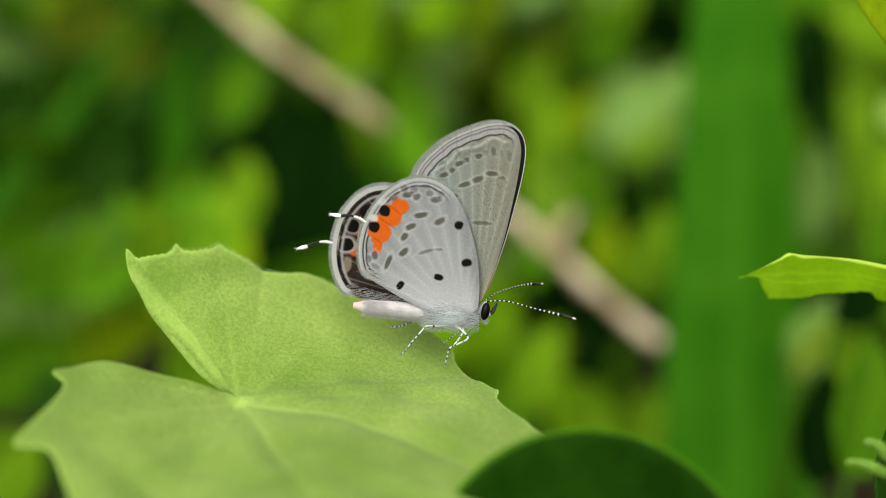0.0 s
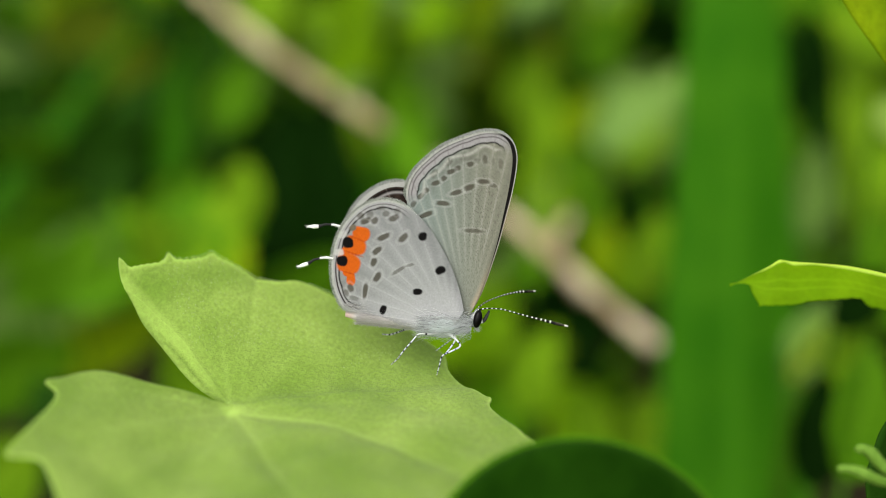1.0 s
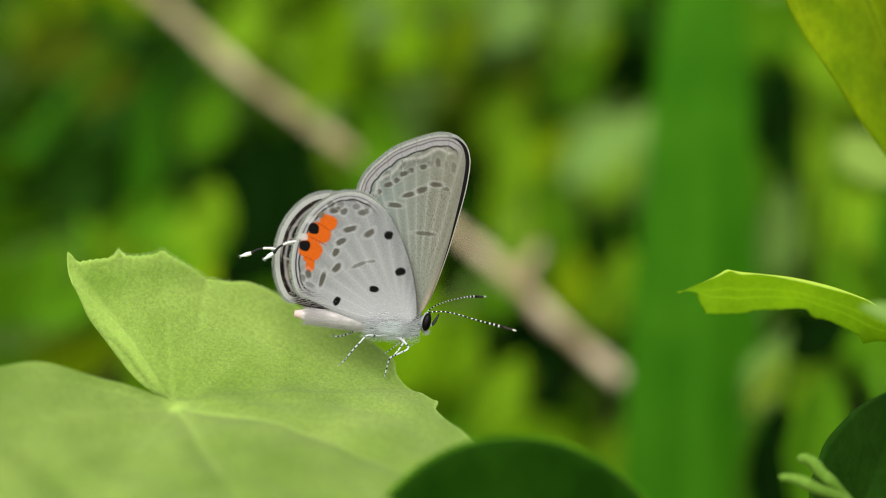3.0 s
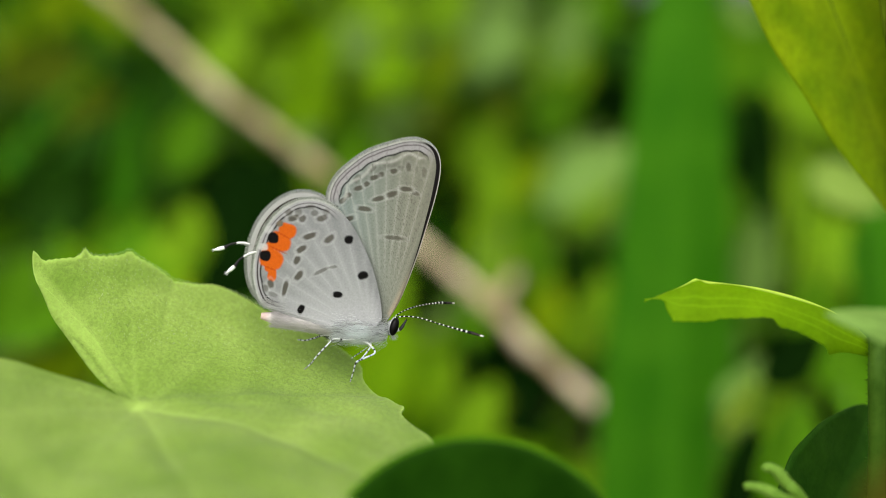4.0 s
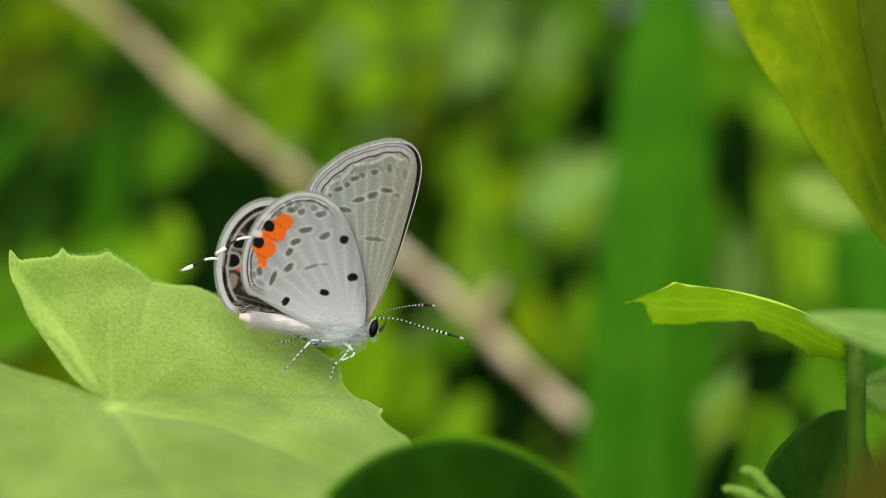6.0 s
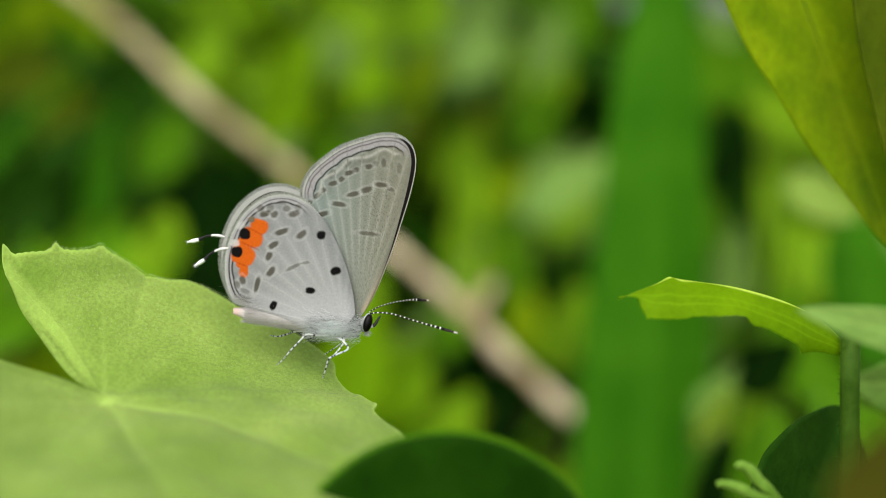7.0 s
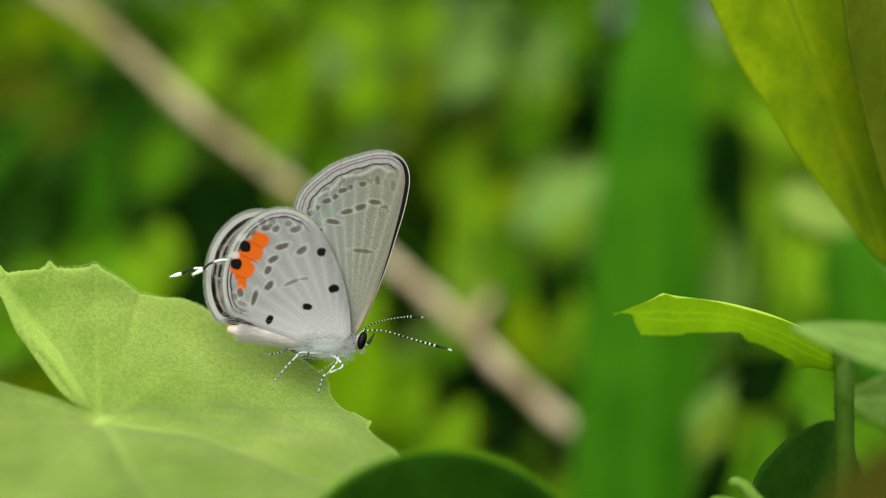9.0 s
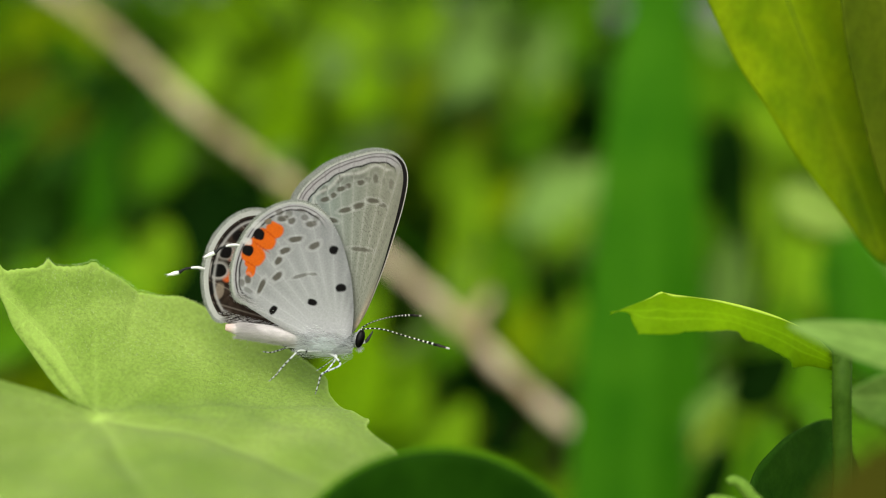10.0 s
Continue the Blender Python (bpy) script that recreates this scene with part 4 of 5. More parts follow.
def hairy_stem(pts, radius, mat, label):
    p = np.asarray(pts, float)
    e = thing("hairy_stem", at(*p[0]), label, "stem")
    v, f = tube(p - p[0], [radius, radius * 1.05, radius * 1.1], 40, 14)
    part(make("shaft", v, f, mat), e)
    q = spline(p - p[0], 300)
    m = 1800
    k = (300 * rng.random(m) ** 2.2).astype(int)
    a = rng.uniform(0, 2 * np.pi, m)
    way = np.stack([np.cos(a), np.sin(a), rng.normal(0, 0.25, m)], 1)
    v, f = hairs(q[k] + way * radius * 0.95, way, rng.uniform(0.14, 0.36, m), 0.028)
    part(make("hair", v, f, STEM), e, "short pale hairs")


hairy_stem([(35.3, 68.7, -3.4), (35.4, 68.9, -5.1), (35.7, 69.6, -8.1), (36.1, 70.3, -11.2), (36.4, 71.1, -14.4), (36.7, 71.5, -19.4), (37.3, 72.3, -28.4), (38.8, 74.1, -48.4), (41.4, 77.1, -84.4), (46.0, 84.0, -150.0)], 0.62, STALK, "green stem covered in short hairs")

# pale blades that cross beside the stem
grow("pale_leaf", (39.2, 58.5, -4.8), (27.8, 59.1, -2.3), 2.9, SAGE, "pale grey-green blurred leaf beside the hairy stem", 15, curl=0.04)
grow("pale_leaf", (54.3, 87.9, -7.1), (43.9, 86.6, -7.5), 6.0, PALE, "pale grey-green leaf behind the hairy stem", -20, curl=0.04)
grow("drooping_leaf", (32.2, 73.8, -21.7), (39.6, 76.8, -8.9), 13.7, DROOP, "dark green drooping leaf with dull sheen", 20, curl=0.08, cup=0.2, veins=0.2, rib=0.15)
stalk("tendril", [(26.7, 66.0, -12.4), (27.0, 66.0, -12.2), (27.6, 66.0, -12.5), (28.2, 66.0, -13.2), (29.1, 66.0, -14.0), (32.9, 68.1, -17.6)], [0.24, 0.42, 0.40, 0.33, 0.32, 0.32, 0.34, 0.36], SHOOT, "young pale green shoot, thick, with a blunt curled tip", "tendril", 60, 14)
stalk("tendril", [(25.2, 65.2, -13.4), (25.6, 65.2, -13.3), (26.5, 65.1, -13.5), (27.6, 65.1, -14.0), (29.8, 66.0, -14.9), (34.0, 68.0, -17.9)], [0.22, 0.38, 0.36, 0.32, 0.30, 0.30, 0.32, 0.34], SHOOT, "young pale green shoot, thick, with a blunt curled tip", "tendril", 60, 14)
grow("withered_leaf", (24.5, 37.9, -10.6), (20.6, 39.0, -9.8), 6.2, WITHERED, "brownish dying leaf close to the lens", 10, curl=0.05)

# the yellowing leaf above
grow("yellowing_leaf", (29.2, 78.7, 37.8), (45.3, 80.5, 3.6), 17.5, YELLOWING, "yellowing green leaf with darker blotches, hanging", -18, curl=0.03, cup=0.15, point=0.78, veins=0.35, rib=0.5)


# the same leaf's other half, turned from the light; olive carries its shade
grow("yellowing_leaf", (38.9, 74.2, 35.0), (45.5, 76.6, 2.4), 8.4, OLIVE, "shaded half of the yellowing leaf, shade put into olive", -10, curl=0.03, veins=0.25, rib=0.3)


# the broad grass blade
def grass_blade(name, low, high, width, mat, label, lean=0.0, fold=0.10, group="", taper=None):
    p = spline([low, tuple((np.array(low) + np.array(high)) / 2 + np.array((lean, 0, 0))), high], 50)
    k = np.linspace(0, 1, 50)
    w = width / 2 * (np.interp(k, *taper) if taper else 1 - 0.96 * smooth(0.3, 1.17, k))
    w = w * (1 + 0.012 * np.sin(k * 31) + 0.01 * np.sin(k * 67 + 1))
    x = np.linspace(-1, 1, 33)
    v = np.stack([p[:, None, 0] + w[:, None] * x, p[:, None, 1] - fold * w[:, None] * (1 - np.abs(x)) + 0 * x, p[:, None, 2] + 0 * w[:, None] * x], -1).reshape(-1, 3)
    v = v - np.array(low)
    n = len(v)
    vein = np.tile(0.22 * np.exp(-((x / 0.05) ** 2)) + 0.14 * np.exp(-(((x - 0.1) / 0.28) ** 2)) + 0.09 * np.sin(x * 9 + 1) + 0.09 * np.sin(x * 31), 50)
    f = np.vstack([grid_faces(50, 33), grid_faces(50, 33, n, True)])
    loop = list(range(33)) + [i * 33 + 32 for i in range(1, 50)] + [49 * 33 + j for j in range(31, -1, -1)] + [i * 33 for i in range(48, 0, -1)]
    f = np.vstack([f, np.array([[a, n + a, n + b, b] for a, b in zip(loop, loop[1:] + loop[:1])])])
    e = thing(name, at(*low), label, "grass", group)
    part(make("blade", np.vstack([v, v + (0, 0.25, 0)]), f, mat, vein=np.r_[vein, vein * 0]), e)
    tv, tf = tube(p - np.array(low) + (0, 0.1 - fold * width * 0.42, 0), np.linspace(0.55, 0.1, 50), None, 8)
    part(make("midrib", tv, tf, mat, vein=np.full(len(tv), 0.25)), e)
    return e


grass_blade("grass_blade", (60.4, 217.0, -120.0), (69.5, 240.0, 124.0), 32.5, BLADE, "broad upright green grass blade with parallel veins", -0.9, taper=((0, 0.27, 0.41, 0.51, 0.61, 0.71, 0.79, 0.9, 1), (0.9, 0.98, 0.93, 0.85, 0.73, 0.64, 0.48, 0.25, 0.02)))


# ---- the undergrowth behind ----
def fallen_branch():
    line = np.array([(-127.6, 388.5, 123.6), (-107.9, 380.5, 111.0), (-91.5, 370.6, 98.5), (-73.6, 360.8, 82.7), (-60.1, 354.1, 70.4), (-48.4, 349.1, 61.9), (-31.0, 341.2, 49.5), (-5.7, 327.3, 30.6), (14.1, 314.4, 15.2), (25.9, 307.6, 5.3), (35.8, 301.8, -4.2), (47.1, 298.0, -15.0), (61.0, 292.2, -26.7)])
    e = thing("fallen_branch", at(*line[0]), "dry beige fallen branch slanting through the plants", "branch")
    p = spline(line - line[0], 121)
    for i in range(0, 120, 20):
        v, f = tube(p[i:i + 21], np.linspace(2.3 - 0.001 * i, 2.3 - 0.001 * (i + 20), 21) + 0.25 * np.cos(np.linspace(0, 2 * np.pi, 21)), None, 14)
        part(make("internode", v, f, DRY), e)
        if i:
            v, f = tube(p[i - 2:i + 3], [1.55 * q for q in (1.5, 1.68, 1.78, 1.68, 1.5)], None, 14)
            part(make("node", v, f, DRY), e, "swollen pale joint")


fallen_branch()
stalk("twig", [(40.3, 321.9, 11.5), (34.5, 316.3, 0.2), (43.1, 310.7, -13.4)], [1.84, 1.92, 1.76], DRY, "short dry beige twig beside the branch", "twig", 20)
stalk("plant_shoot", [(-17.0, 375.2, 0.2), (-24.3, 375.2, 20.5), (-28.5, 372.1, 38.4), (-30.9, 375.2, 55.1)], [4.64, 4.48, 4.32, 3.52], BRIGHT, "yellow-green upright shoot in the undergrowth", "plant", 30)

YG, MG, PG, DG = "yellow-green blurred leaf in the undergrowth", "mid green blurred leaf in the undergrowth", "pale green blurred leaf in the undergrowth", "deep green undergrowth leaf, shade put into its colour"
# behind the perch, to the side where the back lobe ends
grow("leaf", (-70.4, 268.9, -23.1), (-63.9, 285.2, 21.8), 22.7, BRIGHT, YG, 25)
grow("leaf", (-80.6, 273.4, -17.7), (-71.1, 289.4, 23.7), 20.5, MIDGREEN, MG, 30)
grow("leaf", (-53.8, 259.1, -16.6), (-56.2, 269.7, 11.8), 16.3, YELLOWING, YG, -20)
grow("leaf", (-106.9, 280.4, -9.0), (-81.1, 285.8, 9.4), 20.2, PALE, PG, 25)
grow("leaf", (-87.7, 236.6, -12.7), (-78.8, 241.0, 8.0), 14.3, MIDGREEN, MG, 25)
grow("leaf", (-97.9, 236.6, -10.1), (-80.1, 241.0, 0.1), 14.3, MIDGREEN, MG, 20)
grow("leaf", (-138.0, 282.3, -19.8), (-106.2, 282.3, -9.1), 14.1, PALE, PG, 20)
grow("leaf", (-96.8, 257.8, -27.8), (-66.1, 247.6, -15.9), 15.7, YELLOWING, YG, 20)
grow("leaf", (-48.5, 185.0, -24.9), (-33.9, 206.2, -13.2), 22.1, BRIGHT, YG, 20)
grow("leaf", (-58.5, 304.9, -19.7), (-23.7, 304.9, -1.6), 18.3, MIDGREEN, MG, 20)
grow("leaf", (-68.6, 150.1, -37.3), (-62.1, 160.9, -27.8), 13.1, BRIGHT, YG, 20)
grow("leaf", (-103.6, 216.5, -29.1), (-78.4, 228.2, -20.8), 18.3, MIDGREEN, MG, 20)
grow("leaf", (-62.9, 192.4, -47.8), (-79.6, 203.1, -21.9), 13.6, SHADEGREEN, DG, 20)
# the shaded gap beside the butterfly, its dark put in as near-black leaves
grow("leaf", (-53.6, 326.1, -21.0), (-49.4, 346.1, 54.6), 30.2, GAP_SHADE_AND_RIB, "near-black leaf standing in for a shaded gap", 10)
grow("leaf", (-34.6, 328.8, -14.1), (-40.2, 346.1, 45.1), 28.2, GAP_SHADE_AND_RIB, "near-black leaf standing in for a shaded gap", -10)
grow("leaf", (-46.9, 354.9, -7.5), (-36.3, 363.8, 59.4), 28.6, GAP_SHADE_AND_RIB, "near-black leaf standing in for a shaded gap", 20)
grow("leaf", (-65.8, 363.8, 4.2), (-69.0, 369.9, 52.3), 18.6, GAP_SHADE_AND_RIB, "near-black leaf standing in for a shaded gap", 20)
grow("leaf", (-144.2, 401.1, 21.9), (-116.2, 417.3, 56.6), 34.2, SHADEGREEN, DG, 10)
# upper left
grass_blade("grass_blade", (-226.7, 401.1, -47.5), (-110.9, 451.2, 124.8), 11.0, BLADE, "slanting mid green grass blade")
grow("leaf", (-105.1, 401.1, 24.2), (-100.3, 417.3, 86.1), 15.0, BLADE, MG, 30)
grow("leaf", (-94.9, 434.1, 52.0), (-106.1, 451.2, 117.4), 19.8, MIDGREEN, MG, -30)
grow("leaf", (-125.6, 451.2, 49.1), (-122.9, 468.8, 117.0), 17.9, SHADEGREEN, DG, 25)
grow("leaf", (-83.4, 401.1, 30.6), (-89.0, 417.3, 113.1), 25.8, SHADEGREEN, DG, 15)
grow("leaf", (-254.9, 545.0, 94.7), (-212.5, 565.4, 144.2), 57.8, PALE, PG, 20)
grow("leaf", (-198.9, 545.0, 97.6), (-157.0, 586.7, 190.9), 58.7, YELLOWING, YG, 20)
grow("leaf", (-214.2, 468.8, 35.8), (-190.9, 487.0, 87.4), 40.8, SHADEGREEN, DG, 20)
# above the butterfly
grow("leaf", (-109.3, 586.7, 121.0), (-62.9, 631.0, 191.7), 65.6, BRIGHT, YG, 20)
grow("leaf", (-71.2, 586.7, 98.7), (5.3, 608.5, 165.1), 64.6, PALE, PG, 10)
grow("leaf", (-9.4, 394.7, 23.7), (-16.5, 410.7, 84.8), 21.3, MIDGREEN, MG, 10)
grow("leaf", (-1.0, 434.1, 47.2), (-5.9, 451.2, 102.9), 19.8, PALE, PG, 30)
grow("leaf", (-39.4, 586.7, 140.0), (2.1, 631.0, 219.0), 65.6, PALE, PG, 10)
grow("leaf", (5.4, 631.0, 123.4), (62.4, 654.4, 166.9), 51.4, BRIGHT, YG, 10)
grow("leaf", (-7.0, 545.0, 82.9), (43.7, 553.1, 102.1), 31.0, BRIGHT, YG, 10)
grow("leaf", (49.9, 631.0, 123.4), (97.8, 654.4, 213.0), 56.5, PALE, PG, 10)
grow("leaf", (30.6, 487.0, 61.0), (59.2, 505.8, 90.7), 32.2, YELLOWING, YG, 10)
grow("leaf", (50.7, 434.1, 49.6), (99.2, 451.2, 80.8), 19.8, PALE, PG, 30)
grow("leaf", (65.9, 476.2, 62.1), (119.4, 483.4, 81.4), 22.6, MIDGREEN, MG, -20)
grow("leaf", (77.8, 427.2, 46.6), (111.2, 440.8, 86.2), 17.4, PALE, PG, -35)
grow("leaf", (66.9, 417.3, 31.8), (105.4, 427.2, 58.1), 23.7, PALE, PG, 10)
grow("leaf", (134.6, 545.0, 106.6), (88.6, 553.1, 132.0), 28.6, GAP_SHADE_AND_RIB, "near-black leaf standing in for a shaded gap", 0)
grow("leaf", (37.3, 369.9, -1.8), (38.2, 401.1, 56.6), 19.0, BRIGHT, YG, 10)
grow("leaf", (57.6, 385.3, -4.0), (51.2, 401.1, 50.1), 21.1, MIDGREEN, MG, 20)
grow("leaf", (29.6, 401.1, 4.5), (34.4, 407.5, 35.5), 19.0, SHADEGREEN, DG, 20)
grow("leaf", (67.4, 369.9, 6.2), (74.6, 376.0, 30.7), 12.3, GAP_SHADE_AND_RIB, "near-black leaf standing in for a shaded gap", 0)
grow("leaf", (53.2, 310.7, -13.2), (74.8, 324.5, 12.4), 15.8, BRIGHT, YG, 10)
grow("leaf", (49.0, 340.3, -10.9), (57.3, 346.1, 11.4), 14.1, YELLOWING, YG, 10)
# low behind the perch
grow("leaf", (-3.2, 247.5, -45.5), (43.9, 358.5, -38.5), 29.8, LIME, YG, 15)
grow("leaf", (24.6, 243.4, -48.7), (75.1, 350.6, -47.3), 25.4, LIME, YG, 15)
grow("leaf", (0.9, 279.4, -31.7), (19.3, 306.8, -8.1), 24.6, BRIGHT, YG, 10)
grow("leaf", (33.6, 281.6, -39.5), (38.9, 286.9, -18.5), 18.1, GAP_SHADE_AND_RIB, "near-black leaf standing in for a shaded gap", 10)
grow("leaf", (26.9, 340.3, -33.0), (49.1, 354.9, -9.4), 22.2, GAP_SHADE_AND_RIB, "near-black leaf standing in for a shaded gap", 10)
grow("leaf", (47.0, 267.1, -56.1), (62.5, 280.7, -37.8), 18.6, BRIGHT, YG, 10)
# beside the grass blade
grow("leaf", (126.1, 312.2, -6.6), (139.2, 340.3, 96.0), 18.1, BRIGHT, YG, 25)
grow("leaf", (142.2, 326.1, 3.7), (143.0, 340.3, 70.2), 20.0, BRIGHT, YG, 15)
grow("leaf", (133.4, 369.9, 36.3), (135.5, 376.0, 91.8), 18.6, GAP_SHADE_AND_RIB, "near-black leaf standing in for a shaded gap", 0)
grow("leaf", (141.0, 363.8, 21.9), (135.4, 369.9, 62.2), 14.4, SHADEGREEN, DG, 15)
grow("leaf", (107.0, 310.7, 3.5), (122.3, 324.5, 35.4), 17.7, PALE, PG, 25)
grow("leaf", (151.8, 434.1, 98.9), (153.0, 451.2, 149.3), 30.9, PALE, PG, 15)
grow("leaf", (60.5, 181.5, -23.5), (70.7, 185.0, -7.9), 10.4, PALE, PG, 15)
grow("leaf", (80.1, 232.6, -15.0), (100.3, 232.6, -3.7), 14.0, GAP_SHADE_AND_RIB, "near-black leaf standing in for a shaded gap", 15)
grow("leaf", (53.8, 151.3, -34.3), (57.8, 154.4, -17.0), 8.4, GAP_SHADE_AND_RIB, "near-black leaf standing in for a shaded gap", 0)
grow("leaf", (53.3, 137.5, -29.7), (62.5, 144.9, -12.5), 11.6, MIDGREEN, MG, 15)
grow("leaf", (85.8, 185.2, -16.0), (82.6, 194.2, 8.5), 18.7, MIDGREEN, MG, 15)
grow("leaf", (93.9, 185.2, -8.0), (95.3, 194.2, 27.5), 20.1, BLADE, MG, 15)
grow("leaf", (55.0, 100.0, -17.3), (52.1, 112.4, -7.2), 9.6, MIDGREEN, MG, 15)


def cluster(middle, spread, count, size, mats, seed):
    """Small leaves scattered round a place, each one a thing."""
    r = np.random.default_rng(seed)
    for i in range(count):
        b = np.array(middle) + r.normal(0, 1, 3) * spread
        a = r.uniform(0, 2 * np.pi)
        l = size * r.uniform(0.7, 1.4)
        tip = b + l * np.array([np.cos(a), r.uniform(-0.5, 0.5), 0.35 + 0.65 * np.sin(a)])
        mat, label = mats[i % len(mats)]
        grow("leaf", tuple(b), tuple(tip), l * r.uniform(0.4, 0.65), mat, label, r.uniform(-35, 35))


TOP = "yellow-green blurred leaf above the branch"
grow("leaf", (-80.2, 487.0, 132.2), (-39.4, 505.8, 167.4), 36.8, BRIGHT, TOP, 30)
grow("leaf", (-57.8, 476.2, 95.7), (-37.8, 483.4, 131.0), 29.4, BRIGHT, TOP, -20)
grow("leaf", (-21.6, 476.2, 95.7), (12.0, 483.4, 133.8), 31.7, PALE, PG, -25)
grow("leaf", (19.8, 483.4, 120.6), (30.9, 490.7, 162.4), 31.8, BRIGHT, TOP, 30)
grow("leaf", (-61.3, 505.8, 115.4), (-26.7, 525.1, 182.2), 51.4, BRIGHT, TOP, 25)
grow("leaf", (9.9, 505.8, 115.4), (-6.9, 525.1, 188.0), 56.0, BRIGHT, TOP, 25)
grow("leaf", (30.6, 487.0, 105.8), (61.9, 505.8, 172.8), 50.6, PALE, PG, 25)
grow("leaf", (78.1, 487.0, 121.6), (108.5, 505.8, 181.0), 45.9, MIDGREEN, MG, 25)
grow("leaf", (27.4, 525.1, 82.7), (65.8, 537.0, 116.6), 35.4, BRIGHT, TOP, 25)
grow("leaf", (-37.9, 487.0, 87.4), (-6.4, 494.6, 107.4), 29.6, BRIGHT, TOP, 30)
grow("leaf", (61.3, 176.6, -20.9), (69.8, 180.0, -8.6), 11.5, PALE, PG, -20)
grow("leaf", (62.8, 171.8, -24.1), (70.8, 175.1, -12.2), 8.9, BRIGHT, YG, 20)
grow("leaf", (-20.5, 451.2, 102.9), (-6.1, 468.8, 150.1), 35.7, BRIGHT, TOP, -15)
grow("leaf", (43.0, 451.2, 97.9), (29.4, 468.8, 142.4), 35.7, PALE, PG, -15)
grow("leaf", (67.4, 451.2, 93.1), (77.6, 468.8, 142.4), 33.4, BRIGHT, TOP, 15)
grow("leaf", (8.8, 451.2, 78.4), (19.0, 461.8, 105.3), 24.5, BRIGHT, TOP, -15)
grow("leaf", (36.6, 385.3, 31.5), (43.7, 401.1, 63.2), 17.0, BRIGHT, TOP, 15)
grow("leaf", (76.0, 394.7, 36.5), (72.0, 407.5, 70.9), 27.5, PALE, PG, 10)
grow("leaf", (60.2, 303.7, -1.6), (66.3, 309.2, 11.8), 9.5, BRIGHT, YG, 10)
grow("leaf", (-28.8, 369.9, 22.2), (-25.3, 376.0, 46.1), 12.3, BRIGHT, YG, 10)
grow("leaf", (11.1, 267.4, -47.6), (27.6, 289.0, -29.6), 20.6, MIDGREEN, MG, -20)
grow("leaf", (26.4, 198.3, -37.6), (33.9, 211.6, -28.6), 13.9, BRIGHT, YG, 20)
grow("leaf", (-58.5, 267.9, -4.2), (-57.7, 273.3, 16.3), 14.6, BRIGHT, YG, -10)
grow("leaf", (25.3, 299.3, -9.6), (30.4, 310.5, 9.4), 10.2, MIDGREEN, MG, 10)
grow("leaf", (64.5, 354.9, 0.2), (71.0, 363.8, 31.7), 14.2, GAP_SHADE_AND_RIB, "near-black leaf standing in for a shaded gap", 0)
grow("leaf", (-127.2, 278.2, -7.4), (-104.8, 291.7, 5.7), 20.0, MIDGREEN, MG, 20)
grow("leaf", (-82.3, 236.2, -12.7), (-73.0, 245.9, 0.2), 15.3, MIDGREEN, MG, -20)
grow("leaf", (-104.5, 255.9, -22.0), (-80.3, 261.1, -11.2), 18.0, PALE, PG, 20)
grow("leaf", (-122.3, 274.2, -17.7), (-105.3, 279.8, -4.4), 18.4, PALE, PG, 30)
grow("leaf", (-68.0, 276.7, 6.1), (-66.3, 282.0, 23.0), 16.3, MIDGREEN, MG, -25)
grow("leaf", (24.8, 222.4, -42.0), (46.3, 279.0, -31.6), 17.0, LIME, YG, -25)
grow("leaf", (45.2, 273.0, -53.1), (73.5, 334.2, -39.6), 18.9, BRIGHT, YG, 25)
BR = "olive brown blurred leaf in the undergrowth"
grow("leaf", (3.7, 434.1, 75.4), (25.4, 444.3, 89.3), 17.4, OLIVE, BR, 10)
grow("leaf", (-184.6, 505.8, 90.7), (-160.3, 525.1, 128.2), 39.7, OLIVE, BR, 15)
grow("leaf", (-25.4, 451.2, 105.3), (-16.0, 461.8, 132.8), 20.0, PALE, PG, -10)
grow("leaf", (23.7, 278.7, -30.1), (36.3, 284.0, -24.5), 8.0, OLIVE, BR, 10)
grow("leaf", (141.3, 505.8, 104.3), (174.1, 513.4, 139.2), 23.2, OLIVE, BR, 10)
grow("leaf", (43.0, 451.2, 44.2), (73.9, 461.8, 72.8), 31.0, MIDGREEN, MG, 15)
grow("leaf", (50.7, 434.1, 26.1), (71.2, 444.3, 50.7), 26.2, BRIGHT, YG, -15)
grow("leaf", (-3.0, 289.4, 14.2), (-13.4, 294.5, 39.2), 12.8, MIDGREEN, MG, 10)
# shade between the stems as near-black leaves, then paler leaves for lit ones
grow("leaf", (34.7, 320.6, -32.0), (41.0, 325.7, -2.5), 19.2, GAP_SHADE_AND_RIB, "near-black leaf standing in for a shaded gap", 10)
grow("leaf", (44.8, 317.9, -31.3), (46.1, 322.0, -9.2), 15.5, GAP_SHADE_AND_RIB, "near-black leaf standing in for a shaded gap", -10)
grow("leaf", (64.4, 327.7, 4.0), (65.3, 329.6, 27.5), 10.8, GAP_SHADE_AND_RIB, "near-black leaf standing in for a shaded gap", 10)
grow("leaf", (62.3, 166.2, -11.8), (74.4, 168.7, -3.1), 7.8, GAP_SHADE_AND_RIB, "near-black leaf standing in for a shaded gap", 0)
grow("leaf", (88.2, 255.3, 32.1), (91.8, 259.7, 49.0), 8.6, GAP_SHADE_AND_RIB, "near-black leaf standing in for a shaded gap", 5)
grow("leaf", (-137.7, 430.1, 19.0), (-138.0, 437.5, 49.9), 25.3, GAP_SHADE_AND_RIB, "near-black leaf standing in for a shaded gap", 10)
# a highlight on the foliage, given by the perch's paler green
grow("leaf", (71.3, 170.6, 23.8), (83.6, 168.4, 17.5), 7.6, PERCH, "light green leaf, the light on it put into colour", 5)
